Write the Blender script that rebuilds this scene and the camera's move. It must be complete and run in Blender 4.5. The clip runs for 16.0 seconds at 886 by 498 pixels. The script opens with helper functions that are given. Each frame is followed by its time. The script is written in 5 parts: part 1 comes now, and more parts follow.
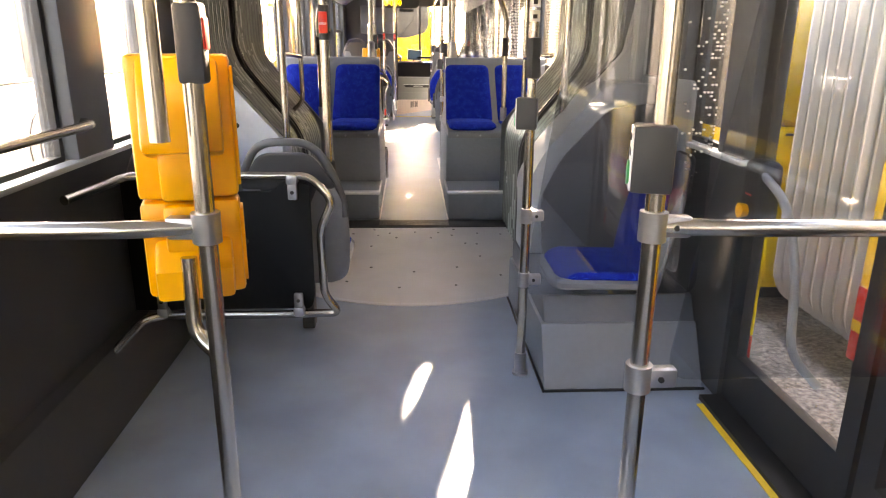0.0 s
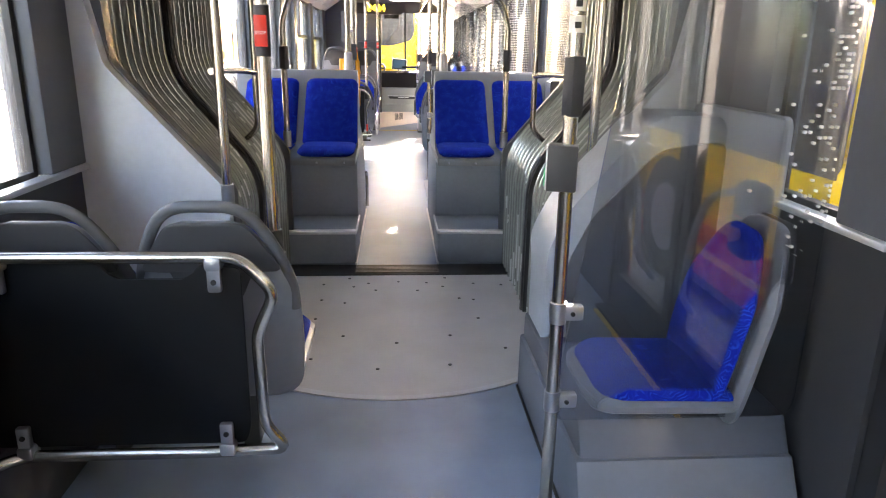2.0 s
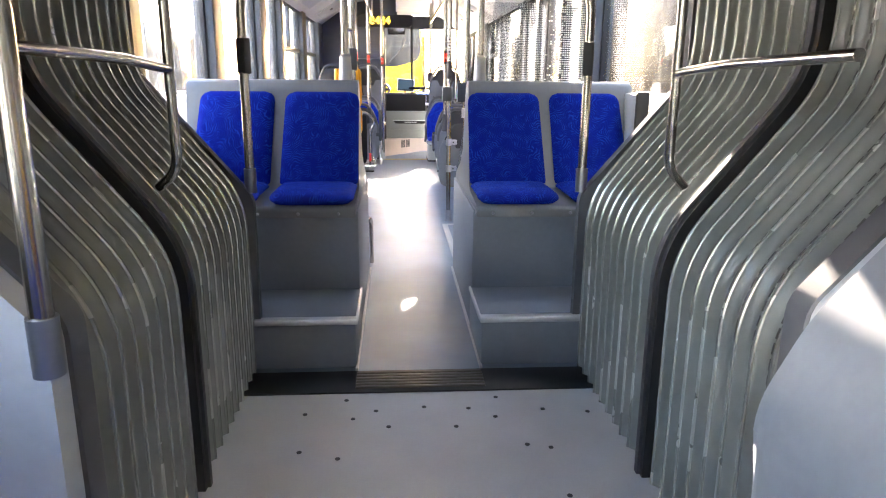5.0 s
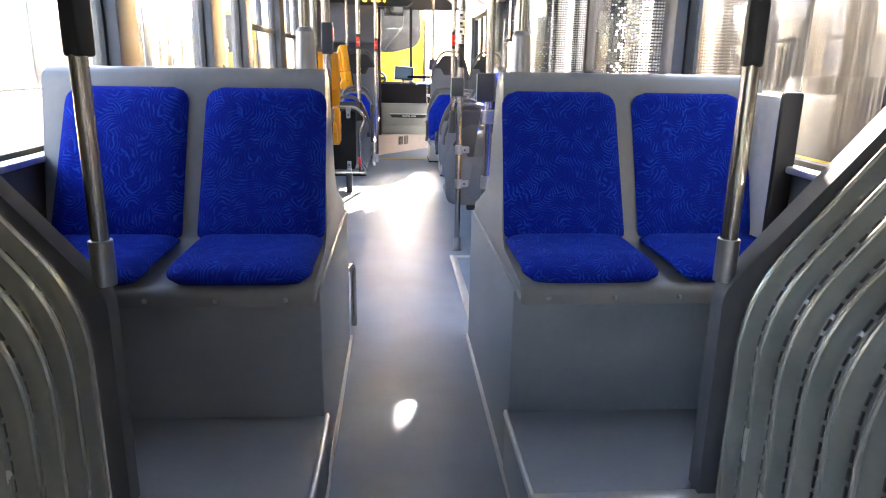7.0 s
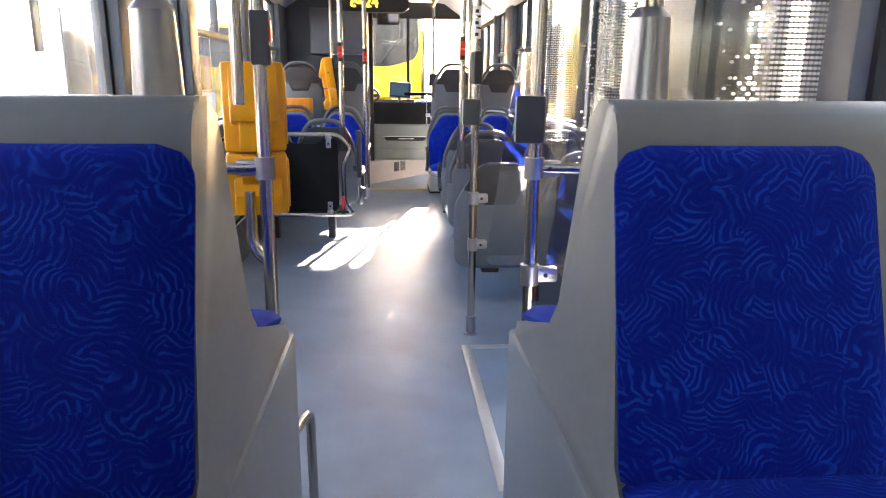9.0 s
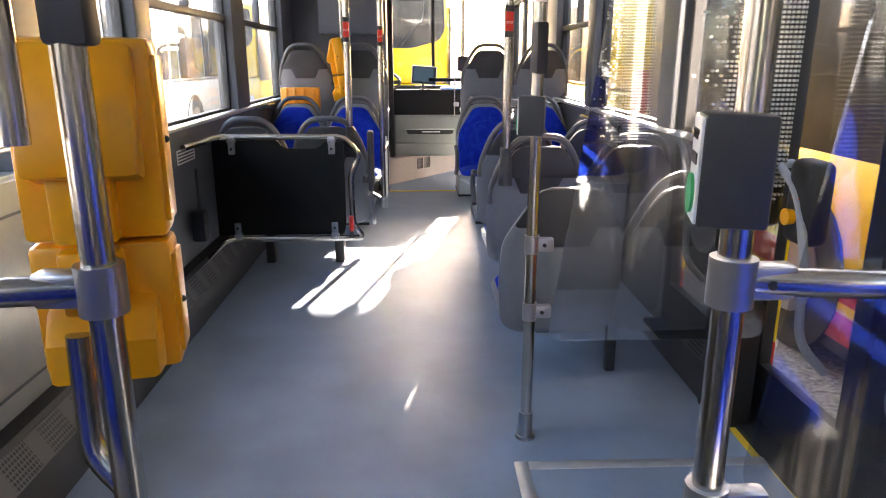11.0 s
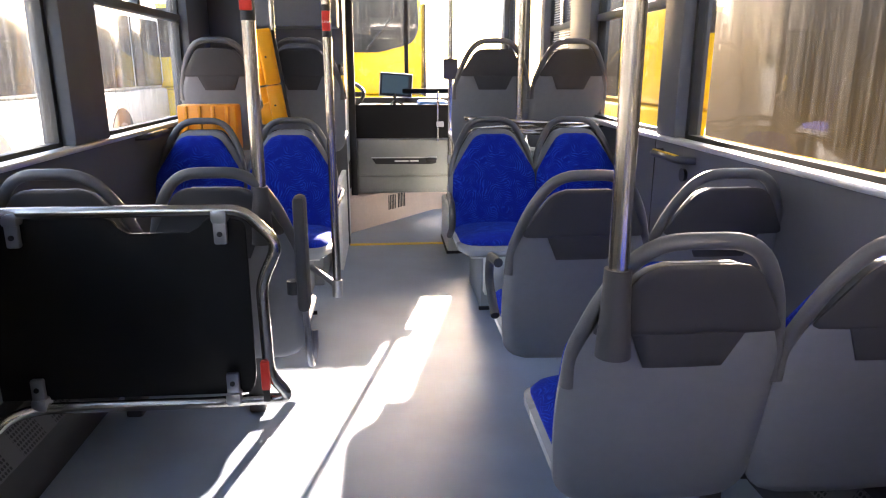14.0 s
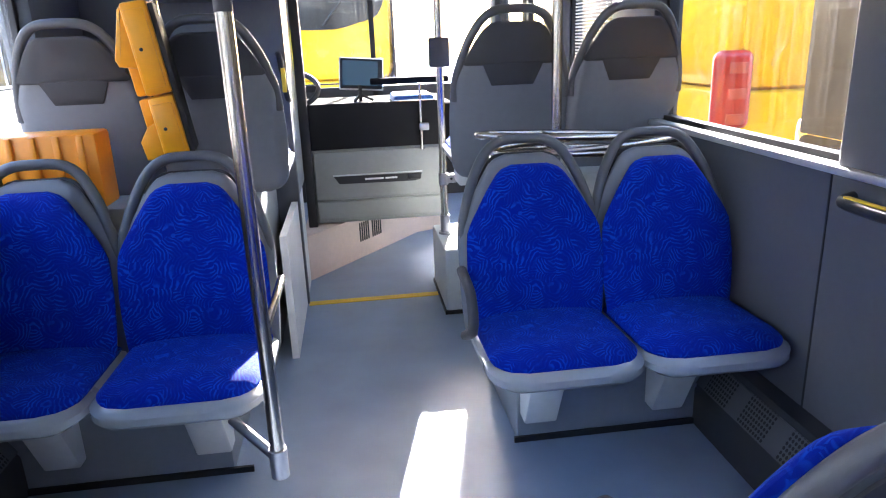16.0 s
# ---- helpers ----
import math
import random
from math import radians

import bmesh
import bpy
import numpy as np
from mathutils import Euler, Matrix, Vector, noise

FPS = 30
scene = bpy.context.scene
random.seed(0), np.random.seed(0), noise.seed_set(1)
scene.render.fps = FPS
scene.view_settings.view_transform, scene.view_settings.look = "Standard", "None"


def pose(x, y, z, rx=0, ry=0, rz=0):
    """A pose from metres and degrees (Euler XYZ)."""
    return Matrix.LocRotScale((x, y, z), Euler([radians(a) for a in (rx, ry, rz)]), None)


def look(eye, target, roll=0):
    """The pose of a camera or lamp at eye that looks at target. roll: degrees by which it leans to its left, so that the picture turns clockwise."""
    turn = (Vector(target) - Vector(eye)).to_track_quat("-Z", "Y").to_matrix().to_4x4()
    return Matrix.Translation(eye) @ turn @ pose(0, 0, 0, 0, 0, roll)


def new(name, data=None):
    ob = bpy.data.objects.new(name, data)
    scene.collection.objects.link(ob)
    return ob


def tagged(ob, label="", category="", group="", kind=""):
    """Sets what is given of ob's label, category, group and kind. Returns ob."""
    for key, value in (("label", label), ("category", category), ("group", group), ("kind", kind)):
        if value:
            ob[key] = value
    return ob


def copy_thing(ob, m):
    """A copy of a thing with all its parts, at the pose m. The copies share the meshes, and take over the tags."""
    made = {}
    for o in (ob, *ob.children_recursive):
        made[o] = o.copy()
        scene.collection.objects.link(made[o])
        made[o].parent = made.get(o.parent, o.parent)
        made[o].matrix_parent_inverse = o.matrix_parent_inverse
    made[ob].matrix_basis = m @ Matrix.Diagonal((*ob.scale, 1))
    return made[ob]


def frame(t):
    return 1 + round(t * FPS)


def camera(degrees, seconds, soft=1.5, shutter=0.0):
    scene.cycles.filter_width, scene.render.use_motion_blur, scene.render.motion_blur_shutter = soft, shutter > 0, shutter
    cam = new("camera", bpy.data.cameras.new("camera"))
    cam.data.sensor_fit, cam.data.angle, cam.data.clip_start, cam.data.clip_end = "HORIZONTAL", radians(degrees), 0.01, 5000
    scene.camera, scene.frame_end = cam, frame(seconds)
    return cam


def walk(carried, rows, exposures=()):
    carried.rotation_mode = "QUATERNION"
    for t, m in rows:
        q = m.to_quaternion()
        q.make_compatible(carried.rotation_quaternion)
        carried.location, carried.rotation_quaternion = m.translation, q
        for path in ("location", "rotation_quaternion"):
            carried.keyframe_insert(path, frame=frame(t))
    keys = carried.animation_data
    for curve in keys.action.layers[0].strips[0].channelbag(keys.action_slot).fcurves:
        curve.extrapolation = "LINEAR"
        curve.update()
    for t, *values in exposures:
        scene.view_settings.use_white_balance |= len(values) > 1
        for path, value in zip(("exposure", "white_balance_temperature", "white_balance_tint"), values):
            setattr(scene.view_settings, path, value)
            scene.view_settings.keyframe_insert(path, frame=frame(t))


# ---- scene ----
cam = camera(66.0, 16.0, soft=1.1)
PATH = [
    (0, (-0.023, 0.096, 1.366), (0.07, 2.007, 0.785), 0.4),
    (0.5, (-0.046, 0.311, 1.397), (0.07, 2.228, 0.836), 0.5),
    (1, (-0.04, 0.504, 1.398), (0.134, 2.416, 0.839), 0.6),
    (1.5, (0.006, 0.758, 1.425), (0.136, 2.681, 0.891), 0.5),
    (2, (-0.007, 0.998, 1.396), (0.13, 2.912, 0.834), 0.9),
    (2.5, (-0.043, 1.264, 1.369), (0.14, 3.187, 0.848), 0.0),
    (3, (-0.014, 1.529, 1.34), (0.157, 3.445, 0.793), -0.5),
    (3.2, (0.012, 1.642, 1.335), (0.139, 3.566, 0.804), -0.5),
    (5.3, (-0.097, 2.795, 1.219), (0.047, 4.729, 0.729), 0.8),
    (5.5, (-0.091, 2.945, 1.198), (0.09, 4.875, 0.709), 1.7),
    (6, (-0.114, 3.289, 1.215), (0.132, 5.21, 0.719), 0.1),
    (6.5, (-0.093, 3.653, 1.213), (0.073, 5.576, 0.688), -0.3),
    (7, (-0.065, 3.989, 1.259), (0.074, 5.914, 0.734), 0.9),
    (7.5, (-0.1, 4.346, 1.277), (0.087, 6.278, 0.795), -0.0),
    (8, (-0.059, 4.707, 1.258), (0.157, 6.632, 0.76), 0.0),
    (8.5, (-0.004, 5.012, 1.277), (0.149, 6.944, 0.781), 1.1),
    (9, (-0.021, 5.328, 1.263), (0.121, 7.262, 0.777), 0.6),
    (9.5, (-0.03, 5.65, 1.266), (0.147, 7.577, 0.761), -0.5),
    (10, (0.004, 5.974, 1.273), (0.103, 7.91, 0.784), -0.6),
    (10.2, (0.009, 6.079, 1.277), (0.073, 8.016, 0.78), -0.0),
    (12.3, (-0.025, 7.209, 1.261), (0.132, 9.123, 0.703), -0.4),
    (12.5, (-0.024, 7.362, 1.251), (0.185, 9.279, 0.718), -0.1),
    (13, (-0.024, 7.664, 1.264), (0.244, 9.574, 0.736), -0.3),
    (13.5, (0.004, 8.015, 1.272), (0.145, 9.948, 0.778), -0.5),
    (14, (-0.02, 8.389, 1.242), (0.138, 10.317, 0.731), 0.0),
    (14.5, (-0.052, 8.762, 1.26), (0.187, 10.679, 0.744), -1.2),
    (15, (-0.024, 9.165, 1.267), (0.185, 11.084, 0.743), -1.3),
    (15.5, (-0.008, 9.485, 1.28), (0.184, 11.399, 0.731), -0.5),
    (16, (-0.006, 9.844, 1.295), (0.228, 11.742, 0.71), -2.2),
]
EXPOSURES = [(0, 4.7, 9300, 23), (1.5, 4.72, 7950, 18.5), (3.0, 4.92, 7300, 19), (5.5, 4.76, 7000, 18), (9, 4.32, 7200, 17), (12.5, 3.95, 7500, 19), (15.0, 3.98, 7100, 20), (16, 4.15, 6000, 17)]
walk(cam, [(t, look(eye, target, roll)) for t, eye, target, roll in PATH], EXPOSURES)

# ---- world, sun, exposure ----
world = bpy.data.worlds.new("sky")
scene.world = world
world.use_nodes = True
wn = world.node_tree
sky = wn.nodes.new("ShaderNodeTexSky")
sky.sky_type, sky.sun_disc = "NISHITA", False
SUN_DIR = Vector((-0.236, -1.0, -0.352)).normalized()      # the way the light travels
sky.sun_elevation = math.asin(-SUN_DIR.z)
sky.sun_rotation = math.atan2(-SUN_DIR.x, -SUN_DIR.y)
sky.air_density, sky.dust_density = 1.0, 1.5
wn.links.new(sky.outputs[0], wn.nodes["Background"].inputs[0])
wn.nodes["Background"].inputs[1].default_value = 0.15
sun = new("sun", bpy.data.lights.new("sun", "SUN"))
sun.data.energy, sun.data.angle, sun.data.color = 4.5, radians(0.6), (1.0, 0.93, 0.82)
sun.matrix_world = look((8, 34, 14), Vector((8, 34, 14)) + SUN_DIR)


# ---- materials ----
def nodes(m):
    return m.node_tree.nodes, m.node_tree.links


def plain(name, color, rough=0.5, metal=0.0, grain=0.08, scale=40.0, bump=0.0, bump_scale=200.0, stain=0.08, spec=0.5, coat=0.0):
    """A surface with fine grain, broad stains and a little relief."""
    m = bpy.data.materials.new(name)
    m.use_nodes = True
    n, l = nodes(m)
    b = n["Principled BSDF"]
    b.inputs["Roughness"].default_value, b.inputs["Metallic"].default_value = rough, metal
    b.inputs["Specular IOR Level"].default_value = spec
    b.inputs["Coat Weight"].default_value = coat
    co = n.new("ShaderNodeTexCoord")
    fine, broad = n.new("ShaderNodeTexNoise"), n.new("ShaderNodeTexNoise")
    fine.inputs["Scale"].default_value, broad.inputs["Scale"].default_value = scale, 3.0
    fine.inputs["Detail"].default_value, broad.inputs["Detail"].default_value = 4, 6
    for t in (fine, broad):
        l.new(co.outputs["Object"], t.inputs["Vector"])
    f1, f2 = n.new("ShaderNodeMapRange"), n.new("ShaderNodeMapRange")
    f1.inputs["To Min"].default_value, f1.inputs["To Max"].default_value = 1 - grain, 1 + grain
    f2.inputs["From Min"].default_value, f2.inputs["From Max"].default_value = 0.35, 0.65
    f2.inputs["To Min"].default_value, f2.inputs["To Max"].default_value = 1 - stain, 1 + stain * 0.5
    l.new(fine.outputs["Fac"], f1.inputs["Value"])
    l.new(broad.outputs["Fac"], f2.inputs["Value"])
    mul = n.new("ShaderNodeMath")
    mul.operation = "MULTIPLY"
    l.new(f1.outputs[0], mul.inputs[0])
    l.new(f2.outputs[0], mul.inputs[1])
    mix = n.new("ShaderNodeVectorMath")
    mix.operation = "SCALE"
    mix.inputs[0].default_value = color
    l.new(mul.outputs[0], mix.inputs["Scale"])
    l.new(mix.outputs[0], b.inputs["Base Color"])
    r = n.new("ShaderNodeMapRange")
    r.inputs["To Min"].default_value, r.inputs["To Max"].default_value = max(rough - 0.08, 0.03), min(rough + 0.1, 1)
    l.new(broad.outputs["Fac"], r.inputs["Value"])
    l.new(r.outputs[0], b.inputs["Roughness"])
    if bump:
        t, bp = n.new("ShaderNodeTexNoise"), n.new("ShaderNodeBump")
        t.inputs["Scale"].default_value = bump_scale
        bp.inputs["Strength"].default_value, bp.inputs["Distance"].default_value = bump, 0.002
        l.new(co.outputs["Object"], t.inputs["Vector"])
        l.new(t.outputs["Fac"], bp.inputs["Height"])
        l.new(bp.outputs[0], b.inputs["Normal"])
    return m


def fabric(name):
    """Blue plush with patches of lighter wavy lines, each patch turned its own way."""
    m = plain(name, (0.01, 0.03, 0.4), 0.85, bump=0.5, bump_scale=900, spec=0.12)
    n, l = nodes(m)
    b = n["Principled BSDF"]
    co = n.new("ShaderNodeTexCoord")
    warp = n.new("ShaderNodeTexNoise")
    warp.inputs["Scale"].default_value = 22
    l.new(co.outputs["Object"], warp.inputs["Vector"])
    add = n.new("ShaderNodeVectorMath")
    add.operation = "MULTIPLY_ADD"
    l.new(warp.outputs["Color"], add.inputs[0])
    add.inputs[1].default_value = (0.028, 0.028, 0.028)
    l.new(co.outputs["Object"], add.inputs[2])
    cell = n.new("ShaderNodeTexVoronoi")
    cell.inputs["Scale"].default_value = 21
    l.new(add.outputs[0], cell.inputs["Vector"])
    turn = n.new("ShaderNodeVectorMath")
    turn.operation = "SUBTRACT"
    l.new(cell.outputs["Color"], turn.inputs[0])
    turn.inputs[1].default_value = (0.5, 0.5, 0.5)
    unit = n.new("ShaderNodeVectorMath")
    unit.operation = "NORMALIZE"
    l.new(turn.outputs[0], unit.inputs[0])
    local, dot = n.new("ShaderNodeVectorMath"), n.new("ShaderNodeVectorMath")
    local.operation, dot.operation = "SUBTRACT", "LENGTH"
    l.new(add.outputs[0], local.inputs[0])
    l.new(cell.outputs["Position"], local.inputs[1])
    reach, moved = n.new("ShaderNodeVectorMath"), n.new("ShaderNodeVectorMath")
    reach.operation, moved.operation = "SCALE", "ADD"
    reach.inputs["Scale"].default_value = 0.06
    l.new(unit.outputs[0], reach.inputs[0])
    l.new(local.outputs[0], moved.inputs[0])
    l.new(reach.outputs[0], moved.inputs[1])
    l.new(moved.outputs[0], dot.inputs[0])
    mul = n.new("ShaderNodeMath")
    mul.operation = "MULTIPLY"
    mul.inputs[1].default_value = 700
    l.new(dot.outputs["Value"], mul.inputs[0])
    wave = n.new("ShaderNodeMath")
    wave.operation = "SINE"
    l.new(mul.outputs[0], wave.inputs[0])
    ramp = n.new("ShaderNodeMapRange")
    ramp.inputs["From Min"].default_value, ramp.inputs["From Max"].default_value = 0.0, 1.0
    l.new(wave.outputs[0], ramp.inputs["Value"])
    worn, keep, faint = n.new("ShaderNodeTexNoise"), n.new("ShaderNodeMapRange"), n.new("ShaderNodeMath")
    worn.inputs["Scale"].default_value = 26
    keep.inputs["From Min"].default_value, keep.inputs["From Max"].default_value = 0.42, 0.60
    keep.inputs["To Min"].default_value = 0.15
    faint.operation = "MULTIPLY"
    l.new(co.outputs["Object"], worn.inputs["Vector"])
    l.new(worn.outputs["Fac"], keep.inputs["Value"])
    l.new(ramp.outputs[0], faint.inputs[0])
    l.new(keep.outputs[0], faint.inputs[1])
    mix = n.new("ShaderNodeMix")
    mix.data_type = "RGBA"
    mix.inputs["A"].default_value, mix.inputs["B"].default_value = (0.001, 0.012, 0.24, 1), (0.004, 0.055, 0.44, 1)
    l.new(faint.outputs[0], mix.inputs["Factor"])
    l.new(mix.outputs["Result"], b.inputs["Base Color"])
    b.inputs["Sheen Weight"].default_value, b.inputs["Sheen Roughness"].default_value = 0.12, 0.4
    b.inputs["Sheen Tint"].default_value = (0.05, 0.3, 1, 1)
    return m


def brushed(name, color, rough, stretch=(1, 1, 0.03)):
    """Brushed metal: scratches run along the part."""
    m = plain(name, color, rough, 1.0, grain=0.03, stain=0.08)
    n, l = nodes(m)
    co, mp, t, bp = n.new("ShaderNodeTexCoord"), n.new("ShaderNodeMapping"), n.new("ShaderNodeTexNoise"), n.new("ShaderNodeBump")
    mp.inputs["Scale"].default_value = stretch
    t.inputs["Scale"].default_value, t.inputs["Detail"].default_value = 400, 3
    bp.inputs["Strength"].default_value, bp.inputs["Distance"].default_value = 0.12, 0.001
    l.new(co.outputs["Object"], mp.inputs["Vector"])
    l.new(mp.outputs[0], t.inputs["Vector"])
    l.new(t.outputs["Fac"], bp.inputs["Height"])
    l.new(bp.outputs[0], n["Principled BSDF"].inputs["Normal"])
    return m


def pane_glass(name, tint=(1, 1, 1), dirt=0.1, gloss=0.35, dots=0.0, dense=(0.1, 0.5), base=None, screen=None):
    """Thin glass: clear, a mirror at glancing angles, with rain streaks of dust and, on request, printed white dots."""
    m = bpy.data.materials.new(name)
    m.use_nodes = True
    n, l = nodes(m)
    n.remove(n["Principled BSDF"])
    out = n["Material Output"]
    clear, shine, dust = n.new("ShaderNodeBsdfTransparent"), n.new("ShaderNodeBsdfGlossy"), n.new("ShaderNodeBsdfDiffuse")
    thru = n.new("ShaderNodeBsdfTranslucent")
    clear.inputs[0].default_value = (*tint, 1)
    shine.inputs["Roughness"].default_value = 0.01
    dust.inputs[0].default_value = thru.inputs[0].default_value = (0.75, 0.74, 0.7, 1)
    edge, power, mul = n.new("ShaderNodeLayerWeight"), n.new("ShaderNodeMath"), n.new("ShaderNodeMath")
    edge.inputs["Blend"].default_value = 0.5
    power.operation, mul.operation = "POWER", "MULTIPLY_ADD"
    power.inputs[1].default_value = 4.5
    mul.inputs[1].default_value, mul.inputs[2].default_value = min(gloss * 2, 0.95), 0.04 * gloss * 3 if base is None else base
    l.new(edge.outputs["Facing"], power.inputs[0])
    l.new(power.outputs[0], mul.inputs[0])
    mix1, mix2, soft = n.new("ShaderNodeMixShader"), n.new("ShaderNodeMixShader"), n.new("ShaderNodeMixShader")
    soft.inputs[0].default_value = 0.5
    l.new(dust.outputs[0], soft.inputs[1])
    l.new(thru.outputs[0], soft.inputs[2])
    l.new(mul.outputs[0], mix1.inputs[0])
    l.new(clear.outputs[0], mix1.inputs[1])
    l.new(shine.outputs[0], mix1.inputs[2])
    co, mp, t, r = n.new("ShaderNodeTexCoord"), n.new("ShaderNodeMapping"), n.new("ShaderNodeTexNoise"), n.new("ShaderNodeMapRange")
    mp.inputs["Scale"].default_value = (70, 70, 1.3)
    t.inputs["Scale"].default_value, t.inputs["Detail"].default_value = 1.0, 8
    r.inputs["From Min"].default_value, r.inputs["From Max"].default_value = 0.48, 0.74
    r.inputs["To Max"].default_value = dirt * 3.2
    r.inputs["To Min"].default_value = dirt * 0.25
    l.new(co.outputs["Object"], mp.inputs["Vector"])
    l.new(mp.outputs[0], t.inputs["Vector"])
    l.new(t.outputs["Fac"], r.inputs["Value"])
    amount = r.outputs[0]
    if dots:
        mp2, v, lt, mx = n.new("ShaderNodeMapping"), n.new("ShaderNodeTexVoronoi"), n.new("ShaderNodeMath"), n.new("ShaderNodeMath")
        mp2.inputs["Scale"].default_value = (0, 0.42, 1)
        v.inputs["Scale"].default_value, v.inputs["Randomness"].default_value = dots, 0.0
        lt.operation = "LESS_THAN"
        sep, fade, gaps, gate = n.new("ShaderNodeSeparateXYZ"), n.new("ShaderNodeMapRange"), n.new("ShaderNodeTexNoise"), n.new("ShaderNodeMath")
        fade.inputs["From Min"].default_value, fade.inputs["From Max"].default_value = dense
        fade.inputs["To Min"].default_value, fade.inputs["To Max"].default_value = 0.13, 0.27
        spread = n.new("ShaderNodeMapRange")
        spread.inputs["From Min"].default_value, spread.inputs["From Max"].default_value = 0.42, 0.56
        gaps.inputs["Scale"].default_value = 14
        gate.operation = "MULTIPLY"
        l.new(co.outputs["Object"], sep.inputs[0])
        l.new(sep.outputs["Y"], fade.inputs["Value"])
        l.new(co.outputs["Object"], gaps.inputs["Vector"])
        l.new(fade.outputs[0], gate.inputs[0])
        l.new(gaps.outputs["Fac"], spread.inputs["Value"])
        whole = n.new("ShaderNodeMath")
        whole.operation = "MAXIMUM"
        solid = n.new("ShaderNodeMapRange")
        solid.inputs["From Min"].default_value, solid.inputs["From Max"].default_value = dense
        l.new(sep.outputs["Y"], solid.inputs["Value"])
        l.new(spread.outputs[0], whole.inputs[0])
        l.new(solid.outputs[0], whole.inputs[1])
        l.new(whole.outputs[0], gate.inputs[1])
        l.new(gate.outputs[0], lt.inputs[1])
        mx.operation = "MAXIMUM"
        l.new(co.outputs["Object"], mp2.inputs["Vector"])
        l.new(mp2.outputs[0], v.inputs["Vector"])
        l.new(v.outputs["Distance"], lt.inputs[0])
        l.new(lt.outputs[0], mx.inputs[0])
        l.new(amount, mx.inputs[1])
        amount = mx.outputs[0]
    if screen:
        # round dots in a square grid, dense towards the wall and above hip height
        mp3, v, xyz, hit, dot = n.new("ShaderNodeMapping"), n.new("ShaderNodeTexVoronoi"), n.new("ShaderNodeSeparateXYZ"), n.new("ShaderNodeMath"), n.new("ShaderNodeMath")
        across, up, rise, amid, both, many = n.new("ShaderNodeMapRange"), n.new("ShaderNodeMapRange"), n.new("ShaderNodeMath"), n.new("ShaderNodeMath"), n.new("ShaderNodeMath"), n.new("ShaderNodeMath")
        mp3.inputs["Scale"].default_value = (1, 0, 1)
        v.inputs["Scale"].default_value, v.inputs["Randomness"].default_value = 70, 0.0
        across.inputs["From Min"].default_value, across.inputs["From Max"].default_value = screen
        up.inputs["From Min"].default_value, up.inputs["From Max"].default_value = 0.82, 0.92
        rise.operation, rise.inputs[1].default_value = "POWER", 2.2
        amid.operation, amid.inputs[1].default_value = "ADD", 0.025
        both.operation = "MULTIPLY"
        many.operation = hit.operation = "LESS_THAN"
        hit.inputs[1].default_value = 0.31
        dot.operation = "MULTIPLY"
        top = n.new("ShaderNodeMath")
        top.operation = "MAXIMUM"
        l.new(co.outputs["Object"], mp3.inputs["Vector"])
        l.new(mp3.outputs[0], v.inputs["Vector"])
        l.new(co.outputs["Object"], xyz.inputs[0])
        l.new(xyz.outputs["X"], across.inputs["Value"])
        l.new(xyz.outputs["Z"], up.inputs["Value"])
        l.new(across.outputs[0], rise.inputs[0])
        l.new(rise.outputs[0], both.inputs[0])
        l.new(up.outputs[0], both.inputs[1])
        l.new(both.outputs[0], amid.inputs[0])
        l.new(v.outputs["Color"], many.inputs[0])
        l.new(amid.outputs[0], many.inputs[1])
        l.new(v.outputs["Distance"], hit.inputs[0])
        l.new(many.outputs[0], dot.inputs[0])
        l.new(hit.outputs[0], dot.inputs[1])
        l.new(dot.outputs[0], top.inputs[0])
        l.new(amount, top.inputs[1])
        amount = top.outputs[0]
    l.new(amount, mix2.inputs[0])
    l.new(mix1.outputs[0], mix2.inputs[1])
    l.new(soft.outputs[0], mix2.inputs[2])
    l.new(mix2.outputs[0], out.inputs["Surface"])
    return m


def glow(name, color, strength):
    m = bpy.data.materials.new(name)
    m.use_nodes = True
    b = nodes(m)[0]["Principled BSDF"]
    b.inputs["Base Color"].default_value = (0.02, 0.02, 0.02, 1)
    b.inputs["Emission Color"].default_value, b.inputs["Emission Strength"].default_value = (*color, 1), strength
    return m


